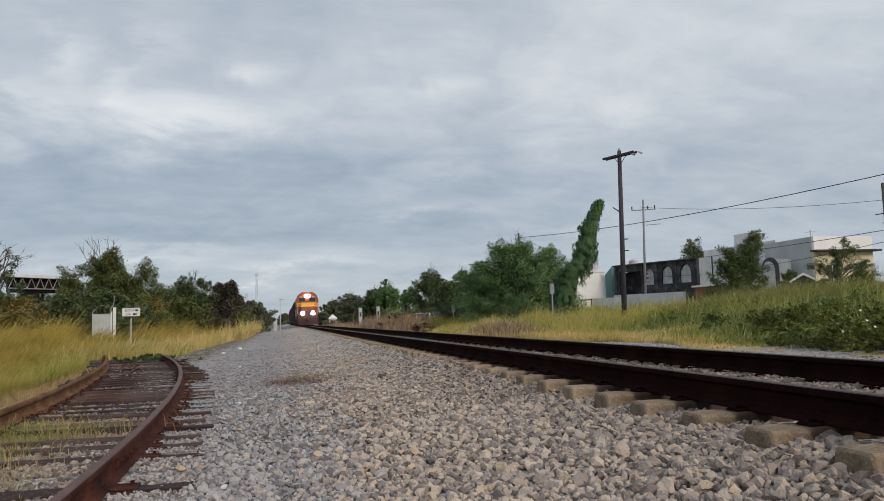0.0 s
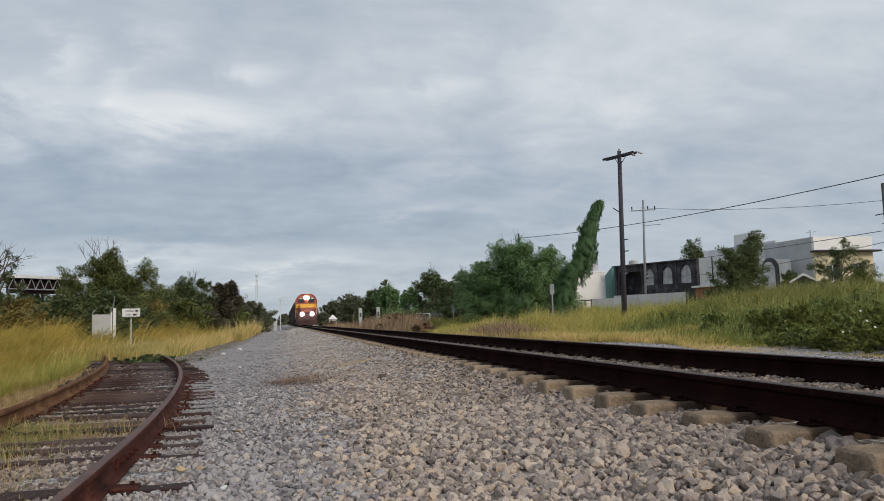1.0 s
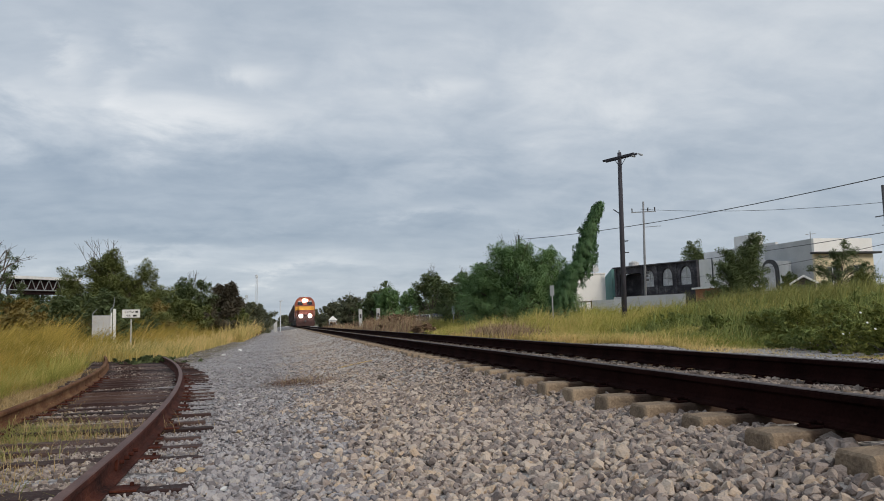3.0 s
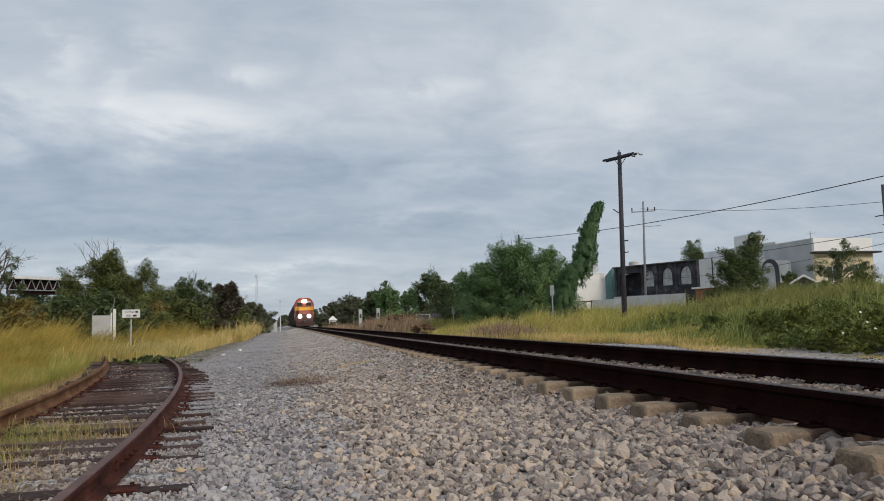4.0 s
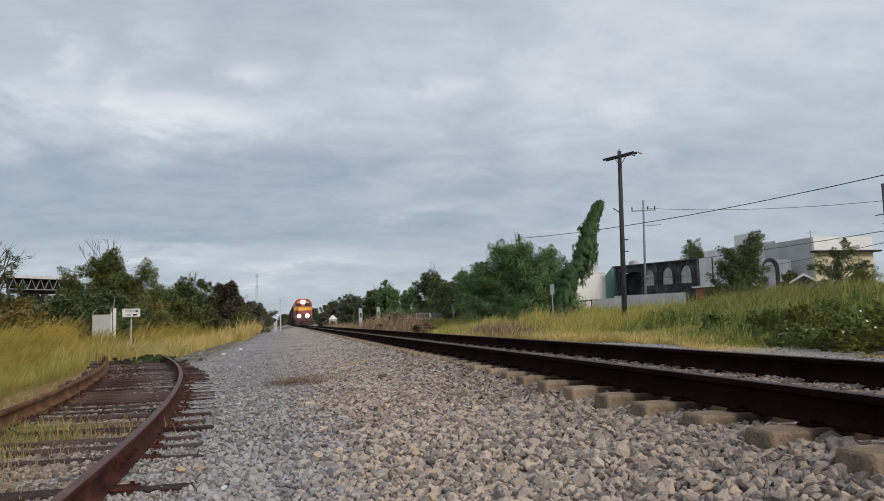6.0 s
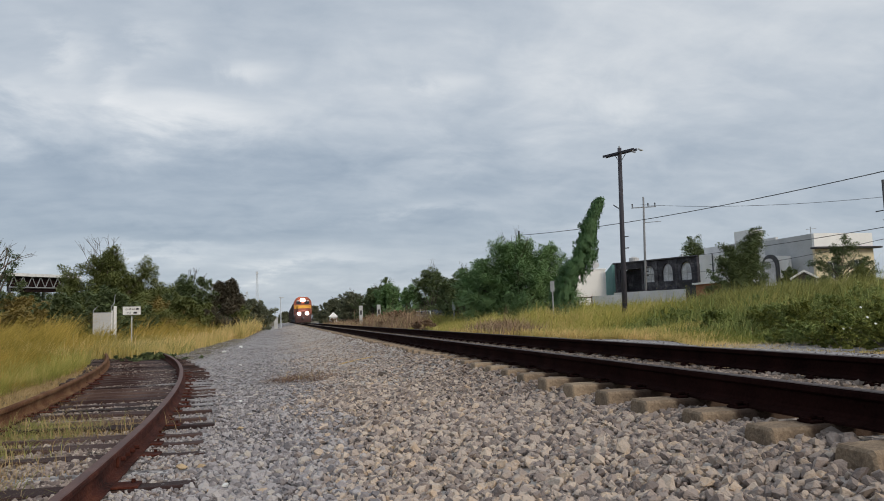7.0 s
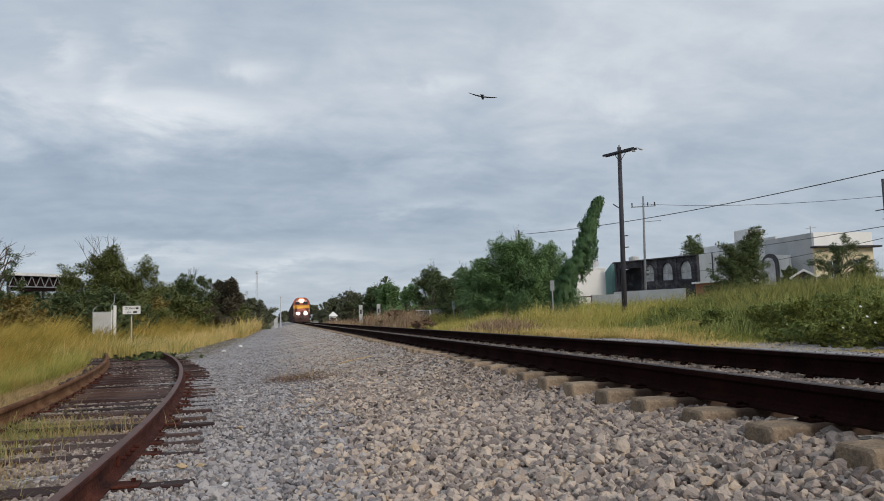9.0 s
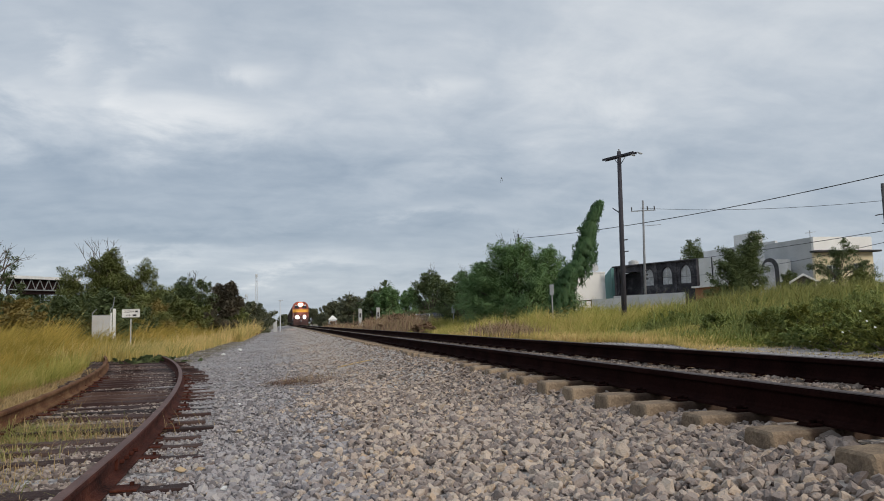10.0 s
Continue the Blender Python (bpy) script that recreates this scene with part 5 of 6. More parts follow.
def build_poles():
    z = -0.3
    p = thing("utility_pole", "dark wooden utility pole with a double crossarm", "utility pole", pose(18.78, 37.52, z))
    part("shaft", rods(((-0.17, 0, -0.2), (0.05, 0, 10.15), 0.155, 0.11, 12)), "pole_wood", p, smooth=True)
    a = Vector((0.40, -0.92, 0)).normalized()
    for off, h in ((-0.13, 9.86), (0.13, 9.86)):
        n = Vector((-a.y, a.x, 0)) * off
        bm = bmesh.new()
        c = Vector((0.05, 0, h)) + n
        box(bm, c, (2.25, 0.09, 0.12), math.degrees(math.atan2(a.y, a.x)), 0.008)
        part("crossarm", bm, "pole_wood", p)
    for s in (-0.42, 0.42):
        part("brace", rods((Vector((0.05, 0, 9.3)), Vector((0.1, 0, 9.82)) + a * s, 0.02, 0.02, 6)), "steel_dark", p)
    part("pin", rods(((0.05, 0, 10.1), (0.05, 0, 10.28), 0.06, 0.05, 8)), "galv", p, "pole top insulator")
    for s in (0.75, 1.25):
        c = Vector((0.1, 0, 9.86)) + a * s
        part("insulator", rods((c, c + a * 0.16 + Vector((0, 0, -0.1)), 0.035, 0.06, 10), (c + a * 0.16 + Vector((0, 0, -0.1)), c + a * 0.3 + Vector((0, 0, -0.16)), 0.06, 0.04, 10)), "panel_grey", p, "pale hanging insulator")
    part("bracket", rods(((0, 0, 6.55), Vector((0, 0, 6.95)) - a * 0.6, 0.035, 0.03, 6)), "steel_dark", p, "bare lamp bracket")
    for h in (5.05, 4.4):
        part("step_bolt", rods(((0.05, 0, h), Vector((0.05, 0, h)) + a * 0.3, 0.03, 0.03, 6)), "steel_dark", p)
    z = float(land(33.9, 63.5))
    q = thing("concrete_pole", "slim grey concrete power pole with a crossarm", "utility pole", pose(33.9, 63.5, z))
    part("shaft", rods(((-0.15, 0, -0.2), (0.2, 0, 11.1), 0.14, 0.085, 10)), "pole_concrete", q, smooth=True)
    b = Vector((0.9, -0.43, 0)).normalized()
    bm = bmesh.new()
    box(bm, Vector((0.17, 0, 10.1)), (2.3, 0.08, 0.09), math.degrees(math.atan2(b.y, b.x)))
    part("crossarm", bm, "galv", q)
    for s in (-1.15, 0.45, 1.15):
        c = Vector((0.17, 0, 10.14)) + b * s * 0.92
        part("insulator", rods((c, c + Vector((0, 0, 0.34)), 0.045, 0.07, 8)), "steel_dark", q)
    part("lamp_arm", rods((Vector((0.12, 0, 8.6)), Vector((0.12, 0, 8.65)) + b * 1.6, 0.03, 0.03, 6)), "galv", q, "thin side arm")
    for h in (4.3, 3.9, 3.5):
        part("rack_insulator", rods((Vector((-0.05, 0, h)), Vector((-0.05, 0, h)) + b * 0.35, 0.09, 0.07, 8)), "steel_dark", q)
    z = float(land(27.8, 28.8))
    s = thing("metal_pole", "dark metal pole holding low cables", "utility pole", pose(27.9, 28.7, z))
    part("shaft", rods(((0, 0, -0.2), (0, 0, 6.0), 0.09, 0.075, 10)), "steel_dark", s, smooth=True)
    part("cable_bracket", rods(((0, 0, 4.55), (-0.32, 0.26, 4.5), 0.025, 0.025, 6)), "steel_dark", s)
    # wires: the heavy one runs over the meadow, thin ones serve the houses
    wire((19.6, 58.8, 7.3), (26.2, 20.4, 6.35), 0.55, 0.022, "heavy black cable over the meadow")
    wire((33.8, 63.5, 10.75), (52.0, 30.0, 8.9), 1.3, 0.018, "thin power line to the houses")
    wire((33.9, 63.5, 5.3), (27.8, 28.8, 4.15), 0.15, 0.018, "sagging telephone cable along the street")
    wire((33.9, 63.5, 4.0), (27.8, 28.8, 3.6), 0.45, 0.014, "sagging telephone cable along the street")
    wire((27.8, 28.8, 4.5), (30.0, 14.0, 4.6), 0.2, 0.018, "sagging telephone cable along the street")
    # thin poles behind the trees
    for x, y, h in ((19.75, 58.8, 7.6), (21.0, 82.0, 5.9), (19.4, 95.0, 5.6), (11.6, 150.0, 4.6), (13.4, 152.0, 4.2), (14.6, 156.0, 5.0)):
        g = thing("street_pole", "thin dark pole rising behind the trees", "pole", pose(x, y, float(land(x, y))), "poles behind the trees")
        part("shaft", rods(((0, 0, -0.1), (0, 0, h), 0.1, 0.08, 8)), "steel_dark", g)


build_poles()


def build_signs():
    # white trackside board on a post
    z = float(land(-5.9, 30.8)) + 0.08
    s = thing("track_sign", "small white sign board with black writing on a post", "sign", pose(-5.9, 30.8, z, 0, 0, 10))
    part("post", boxed(((0, 0.02, 0.5), (0.045, 0.03, 1.6)), bevel=0.004), "panel_grey", s)
    b = part("board", boxed(((0, 0, 1.52), (0.66, 0.012, 0.33)), bevel=0.003), "white_paint", s, "white painted board")
    frame_bits = boxed(((0, -0.008, 1.68), (0.66, 0.006, 0.012)), ((0, -0.008, 1.36), (0.66, 0.006, 0.012)), ((-0.325, -0.008, 1.52), (0.012, 0.006, 0.31)), ((0.325, -0.008, 1.52), (0.012, 0.006, 0.31)))
    part("border", frame_bits, "panel_grey", b)
    for body, x, h, size in (("ZONA", -0.06, 1.545, 0.125), ("VIA", -0.10, 1.40, 0.11)):
        cu = bpy.data.curves.new("lettering", "FONT")
        cu.body, cu.size, cu.align_x, cu.extrude = body, size, "CENTER", 0.002
        cu.materials.append(M["black_paint"])
        t = new("lettering", cu)
        t.parent = b
        t.matrix_basis = pose(x, -0.010, h, 90, 0, 0)
    part("writing_bar", boxed(((0.2, -0.009, 1.585), (0.1, 0.004, 0.07))), "black_paint", b)
    part("writing_bar", boxed(((0.13, -0.009, 1.435), (0.14, 0.004, 0.07))), "black_paint", b)
    # end of a fence: pale panel between white posts with wire arms
    z = float(land(-7.1, 31.2))
    f = thing("fence_panel", "pale grey fence panel with white posts and bent wire arms", "fence", pose(-7.75, 34.4, z - 0.05, 0, 0, 12))
    p = part("panel", boxed(((-0.06, 0, 0.82), (0.74, 0.06, 1.72)), bevel=0.006), "panel_grey", f, "ribbed pale grey sheet panel")
    for i in range(6):
        part("rib", boxed(((-0.40 + i * 0.135, -0.036, 0.82), (0.018, 0.012, 1.70))), "panel_grey", p)
    part("cap", boxed(((-0.06, 0, 1.69), (0.76, 0.075, 0.03))), "galv", p)
    part("post", boxed(((0.335, 0, 0.85), (0.06, 0.07, 1.86)), bevel=0.006), "white_paint", f)
    part("post", boxed(((0.46, 0.05, 0.95), (0.13, 0.1, 2.05)), bevel=0.008), "white_paint", f, "wide white square post")
    part("wire_arm", rods(((0.33, 0, 1.78), (0.30, 0, 1.93), 0.022, 0.022, 8), ((0.30, 0, 1.93), (0.42, 0, 2.10), 0.022, 0.022, 8), ((0.42, 0, 2.10), (0.46, 0, 2.5), 0.02, 0.012, 8)), "galv", f)
    part("wire_arm", rods(((-0.42, 0, 1.66), (-0.40, 0, 1.80), 0.02, 0.02, 8), ((-0.40, 0, 1.80), (-0.24, 0, 1.97), 0.02, 0.012, 8)), "galv", f)
    # white concrete markers by the line
    for x, y in ((8.95, 86.5), (10.8, 84.3)):
        m = thing("marker_post", "white concrete marker post with a dark mark", "marker post", pose(x, y, float(land(x, y))), "marker posts")
        part("post", boxed(((0, 0, 1.2), (0.42, 0.2, 2.6)), bevel=0.03), "panel_grey", m)
        part("mark", boxed(((0, -0.105, 1.7), (0.22, 0.012, 0.5))), "steel_dark", m)
    # small signs in the grass further along
    for x, y, h in ((15.35, 40.0, 2.6), (12.8, 54.5, 1.95)):
        m = thing("road_sign", "small grey sign plate turned edge-on on a post", "sign", pose(x, y, float(land(x, y)), 0, 0, -20), "roadside signs")
        part("post", rods(((0, 0, -0.1), (0, 0, h), 0.04, 0.04, 8)), "galv", m)
        part("plate", boxed(((0, -0.05, h - 0.3), (0.24, 0.02, 0.6)), bevel=0.005), "galv", m)
    # street lamp, masts and the little white roof at the far end
    l = thing("street_lamp", "thin grey street lamp far along the line", "street lamp", pose(-0.45, 112, float(land(-0.45, 112))))
    part("pole", rods(((0, 0, -0.1), (0, 0, 4.6), 0.08, 0.06, 8)), "hazed_steel", l)
    part("head", boxed(((0.15, 0, 4.62), (0.7, 0.2, 0.1)), bevel=0.02), "hazed_steel", l)
    w = thing("crossing_post", "pale concrete post at the far crossing", "post", pose(-1.1, 104, float(land(-1.1, 104))))
    part("post", boxed(((0, 0, 0.8), (0.5, 0.3, 1.9)), bevel=0.03), "panel_grey", w)
    for x, y, h, wd in ((-10.4, 300, 20.8, 1.3), (-15.8, 330, 14.0, 2.6)):
        m = thing("radio_mast", "pale lattice mast in the hazy distance", "mast", pose(x, y, float(land(x, y))), "radio masts")
        bm = bmesh.new()
        for sx, sy in ((-1, -1), (1, -1), (1, 1), (-1, 1)):
            rod(bm, (sx * wd / 2, sy * wd / 2, 0), (sx * wd / 5, sy * wd / 5, h), 0.09, 0.07, 5)
        for k in range(12):
            a, c = h * k / 12, h * (k + 1) / 12
            ra, rc = wd / 2 * (1 - 0.6 * k / 12), wd / 2 * (1 - 0.6 * (k + 1) / 12)
            for sx, sy, tx, ty in ((-1, -1, 1, -1), (1, -1, 1, 1), (1, 1, -1, 1), (-1, 1, -1, -1)):
                rod(bm, (sx * ra, sy * ra, a), (tx * rc, ty * rc, c), 0.05, 0.05, 4)
        part("lattice", bm, "hazed_steel", m)
        part("head", boxed(((0, 0, h), (0.9, 0.9, 1.2)), bevel=0.1), "hazed_steel", m)
    h = thing("hut", "small hut with a white hipped roof by the line", "hut", pose(9.2, 140, float(land(9.2, 140))))
    part("wall", boxed(((0, 0, 0.75), (1.4, 1.4, 1.5))), "render_grey", h)
    bm = bmesh.new()
    bmesh.ops.create_cone(bm, cap_ends=True, segments=4, radius1=1.25, radius2=0.1, depth=0.8, matrix=pose(0, 0, 1.9, 0, 0, 45))
    part("roof", bm, "render_white", h, "white hipped roof")


build_signs()


def build_litter():
    tagged(part("stick", rods(((0.97, 13.75, -0.255), (1.25, 14.0, -0.215), 0.018, 0.015, 6), ((1.25, 14.0, -0.215), (1.72, 14.25, -0.15), 0.015, 0.008, 6)), "straw"), "pale broken stick lying on the ballast", "stick")
    rng = np.random.default_rng(44)
    for x, y, s, m in ((-1.75, 30.6, 0.11, "white_paint"), (-2.05, 26.3, 0.10, "white_paint"), (-0.36, 4.75, 0.03, "white_paint"), (-1.0, 17.5, 0.05, "white_paint"), (-0.55, 9.5, 0.03, "white_paint"), (-0.4, 7.09, 0.05, "tan_stone"), (-0.43, 4.64, 0.04, "tan_stone"), (-0.57, 5.41, 0.045, "tan_stone"), (-0.71, 5.46, 0.045, "tan_stone"), (0.72, 5.02, 0.035, "tan_stone"), (1.34, 10.2, 0.075, "bark"), (1.06, 4.5, 0.035, "bark")):
        v, f = SHAPES[int(rng.integers(0, 20))]
        name = {"white_paint": "white_rock", "tan_stone": "tan_rock", "bark": "brown_rock"}[m]
        ob = raw_mesh(name, v * s * (1, 1, 0.8) + (x, y, float(land(x, y)) + s * 0.45), f, m)
        tagged(ob, {"white_paint": "chalky white rock on the grey gravel", "tan_stone": "flat tan rock among the gravel", "bark": "dark brown stone on the pale ballast"}[m], "rock", "odd rocks")


build_litter()


def build_car(x, y, rz, paint, label):
    """Parked saloon: body, cabin, windows, wheels."""
    t = thing("parked_car", label, "car", pose(x, y, float(land(x, y)), 0, 0, rz), "parked cars")
    bm = bmesh.new()
    prism(bm, [(-2.1, 0.35), (2.05, 0.35), (2.15, 0.6), (2.1, 0.85), (1.1, 0.98), (-1.3, 1.0), (-2.1, 0.9), (-2.2, 0.6)], "y", -0.86, 0.86)
    bmesh.ops.bevel(bm, geom=list(bm.edges), offset=0.05, segments=2, affect="EDGES")
    part("body", bm, paint, t)
    bm = bmesh.new()
    prism(bm, [(-1.45, 0.98), (1.05, 0.98), (0.35, 1.45), (-0.95, 1.47)], "y", -0.74, 0.74)
    cabin = part("cabin", bm, paint, t)
    bm = bmesh.new()
    prism(bm, [(-1.43, 1.03), (-1.03, 1.42), (-1.06, 1.44), (-1.46, 1.05)], "y", -0.62, 0.62)
    part("rear_window", bm, "glass", cabin)
    part("bumper", boxed(((-2.2, 0, 0.45), (0.12, 1.6, 0.2)), bevel=0.03), "black_paint", t)
    for s in (-1, 1):
        bm = bmesh.new()
        prism(bm, [(-1.2, 1.03), (0.8, 1.03), (0.28, 1.38), (-0.88, 1.40)], "y", s * 0.742, s * 0.755)
        part("side_window", bm, "glass", cabin)
        part("tail_light", boxed(((-2.17, s * 0.68, 0.76), (0.06, 0.24, 0.14)), bevel=0.02), "loco_red", t, "red tail light")
        for wx in (-1.3, 1.35):
            w = part("wheel", rods(((wx, s * 0.72, 0.31), (wx, s * 0.88, 0.31), 0.31, 0.31, 16)), "black_paint", t)
            part("rim", rods(((wx, s * 0.87, 0.31), (wx, s * 0.89, 0.31), 0.18, 0.18, 12)), "galv", w)


build_car(14.05, 73.6, 80, "white_paint", "white parked car half hidden by meadow grass")
build_car(15.9, 74.6, 78, "black_paint", "dark parked car beside a white one")


# ---- train ----
def build_locomotive():
    t = thing("locomotive", "orange and yellow diesel locomotive with its headlights lit", "locomotive", pose(MAIN_C, 105.7, 0.1735))
    # front faces -y
    b = part("underframe", boxed(((0, 11.2, 1.3), (2.9, 21.4, 0.5)), ((0, 0.55, 1.05), (2.9, 0.3, 1.3)), bevel=0.04), "loco_dark", t, "dark underframe and pilot")
    bm = bmesh.new()
    prism(bm, [(-1.4, 0.12), (1.4, 0.12), (1.2, 0.75), (-1.2, 0.75)], "y", 0.15, 0.4)
    part("plough", bm, "loco_dark", b)
    part("coupler", boxed(((0, 0.1, 0.9), (0.3, 0.9, 0.35)), bevel=0.05), "steel_dark", b)
    for x in (-1.25, 1.25):
        part("step", boxed(((x, 0.6, 0.35), (0.45, 0.3, 0.06)), ((x, 0.6, 0.75), (0.45, 0.3, 0.06)), ((x, 0.75, 0.7), (0.5, 0.04, 1.1))), "loco_dark", b)
    # nose and cab
    bm = bmesh.new()
    prism(bm, [(-0.95, 2.0), (0.95, 2.0), (0.95, 3.15), (0.75, 3.45), (-0.75, 3.45), (-0.95, 3.15)], "y", 1.0, 2.6)
    bmesh.ops.bevel(bm, geom=list(bm.edges), offset=0.08, segments=2, affect="EDGES")
    n = part("nose", bm, "loco_red", t, "dull red short nose")
    part("nose_band", boxed(((0, 1.8, 3.0), (1.96, 1.7, 0.62)), bevel=0.06), "loco_yellow", n, "yellow band round the nose")
    part("nose_base", boxed(((0, 1.75, 1.78), (2.3, 1.6, 0.5)), bevel=0.04), "loco_dark", t)
    part("skirt", boxed(((0, 2.42, 3.0), (3.1, 0.1, 0.62)), bevel=0.03), "loco_yellow", t, "yellow front band")
    cab = bmesh.new()
    prism(cab, [(-1.62, 1.55), (1.62, 1.55), (1.62, 3.85), (1.35, 4.45), (0.8, 4.85), (-0.8, 4.85), (-1.35, 4.45), (-1.62, 3.85)], "y", 2.5, 5.0)
    bmesh.ops.bevel(cab, geom=list(cab.edges), offset=0.06, segments=2, affect="EDGES")
    cab = part("cab", cab, "loco_orange", t, "orange cab with a rounded roof")
    for x in (-0.75, 0.75):
        part("windscreen", boxed(((x, 2.49, 3.78), (0.85, 0.04, 0.5)), bevel=0.03), "glass", cab)
        part("number_board", boxed(((x * 1.2, 2.49, 4.14), (0.42, 0.05, 0.2)), bevel=0.02), "panel_grey", cab)
    for y in (3.1, 4.2):
        part("side_window", boxed(((-1.62, y, 3.6), (0.04, 0.8, 0.6)), bevel=0.02), "glass", cab)
    part("light_box", boxed(((0, 2.5, 4.26), (0.85, 0.22, 0.5)), bevel=0.05), "loco_orange", cab)
    # lamp discs here and below are oversized, glare put into their shape
    bm = bmesh.new()
    for x in (-0.17, 0.17):
        rod(bm, (x, 2.36, 4.26), (x, 2.40, 4.26), 0.26, 0.26, 16)
    part("headlight", bm, "lamp", cab, "bright lit headlight")
    for x in (-0.72, 0.72):
        d = part("ditch_light_box", boxed(((x, 0.28, 1.75), (0.42, 0.36, 0.42)), bevel=0.04), "loco_dark", t)
        part("ditch_light", rods(((x, 0.06, 1.75), (x, 0.095, 1.75), 0.29, 0.29, 16)), "lamp", d, "bright lit lower headlight")
    # hood
    bm = bmesh.new()
    prism(bm, [(-0.9, 1.55), (0.9, 1.55), (0.9, 3.9), (0.7, 4.3), (-0.7, 4.3), (-0.9, 3.9)], "y", 5.0, 21.5)
    hood = part("hood", bm, "loco_dark", t, "dark engine hood")
    for k in range(12):
        part("hood_door", boxed(((-0.905, 6.0 + k * 1.25, 2.7), (0.03, 1.1, 1.9))), "loco_dark", hood)
    part("radiator", boxed(((0, 18.8, 4.05), (2.9, 4.2, 0.55)), bevel=0.05), "steel_dark", hood)
    part("exhaust", boxed(((0, 11.0, 4.4), (0.8, 1.2, 0.3)), bevel=0.03), "steel_dark", hood)
    for x in (-1.42, 1.42):
        bm = bmesh.new()
        for k in range(12):
            rod(bm, (x, 1.0 + k * 1.8, 1.55), (x, 1.0 + k * 1.8, 2.6), 0.02, 0.02, 6)
        rod(bm, (x, 1.0, 2.6), (x, 20.8, 2.6), 0.02, 0.02, 6)
        part("handrail", bm, "panel_grey", t)
    part("fuel_tank", boxed(((0, 11.2, 0.75), (2.7, 5.0, 0.8)), bevel=0.1), "loco_dark", t)
    wheels = []
    for y0 in (4.2, 18.2):
        part("bogie", boxed(((-1.1, y0, 0.75), (0.16, 4.6, 0.45)), ((1.1, y0, 0.75), (0.16, 4.6, 0.45)), ((0, y0, 0.9), (2.2, 0.5, 0.4)), bevel=0.03), "steel_dark", t)
        for dy in (-1.7, 0.0, 1.7):
            bm = bmesh.new()
            for x in (-0.7525, 0.7525):
                rod(bm, (x - 0.065, 0, 0), (x + 0.065, 0, 0), 0.5, 0.5, 20)
                box(bm, (x * 1.1, 0, 0.25), (0.04, 0.12, 0.2))
            rod(bm, (-0.75, 0, 0), (0.75, 0, 0), 0.09, 0.09, 8)
            w = part("wheelset", bm, "steel_dark", t)
            w.location = (0, y0 + dy, 0.503)
            wheels.append((w, y0 + dy))
    return t, wheels


def build_freight_car(y):
    t = thing("freight_car", "dark brown covered freight car behind the locomotive", "freight car", pose(MAIN_C, y, 0.1735), "freight cars")
    bm = bmesh.new()
    prism(bm, [(-1.5, 1.1), (1.5, 1.1), (1.5, 4.1), (1.1, 4.5), (-1.1, 4.5), (-1.5, 4.1)], "y", 0.7, 15.3)
    body = part("body", bm, "car_side", t)
    for k in range(12):
        part("rib", boxed(((-1.52, 1.2 + k * 1.24, 2.6), (0.08, 0.12, 3.0))), "car_side", body)
    part("underframe", boxed(((0, 8, 0.95), (0.6, 15.6, 0.4)), ((0, 0.1, 0.9), (0.3, 1.4, 0.3)), ((0, 15.9, 0.9), (0.3, 1.4, 0.3)), bevel=0.03), "steel_dark", t)
    for y0 in (2.6, 13.4):
        bm = boxed(((-1.05, y0, 0.6), (0.14, 2.4, 0.3)), ((1.05, y0, 0.6), (0.14, 2.4, 0.3)), ((0, y0, 0.65), (2.1, 0.4, 0.3)))
        part("bogie", bm, "steel_dark", t)
        for dy in (-0.85, 0.85):
            part("wheelset", rods(((-0.82, y0 + dy, 0.463), (-0.69, y0 + dy, 0.463), 0.46, 0.46, 16), ((0.69, y0 + dy, 0.463), (0.82, y0 + dy, 0.463), 0.46, 0.46, 16),
                 ((-0.8, y0 + dy, 0.463), (0.8, y0 + dy, 0.463), 0.08, 0.08, 8)), "steel_dark", t)
    return t


LOCO, WHEELS = build_locomotive()
CARS = [build_freight_car(128.64)]
CARS += [copy_thing(CARS[0], pose(MAIN_C, 128.64 + 16.8 * k, 0.1735)) for k in range(1, 8)]


# ---- houses east of the meadow ----
def arch(cx, w, z0, spring, top, n=6):
    """Pointed arch, right foot over the point to the left foot."""
    pts = [(cx + w / 2, z0), (cx + w / 2, spring)]
    for i in range(1, n):
        t = i / n
        pts.append((cx + w / 2 * math.cos(t * math.pi / 2) ** 0.9, spring + (top - spring) * math.sin(t * math.pi / 2)))
    pts.append((cx, top))
    return pts + [(2 * cx - x, z) for x, z in pts[-2::-1]]


def arched_bay(bm, x0, x1, height, cx, w, z0, spring, top, t):
    """Wall bay from x0 to x1 with an arched opening right through it."""
    a = arch(cx, w, z0, spring, top)
    k = len(a) // 2
    right, left = a[:k + 1], a[k:]
    prism(bm, [(x1, 0), (x1, height), (cx, height)] + right[::-1] + [(cx + w / 2, 0)], "y", 0, t)
    prism(bm, [(x0, height), (x0, 0), (cx - w / 2, 0)] + left[::-1] + [(cx, height)], "y", 0, t)
    box(bm, (cx, t / 2, z0 / 2), (w, t, z0))


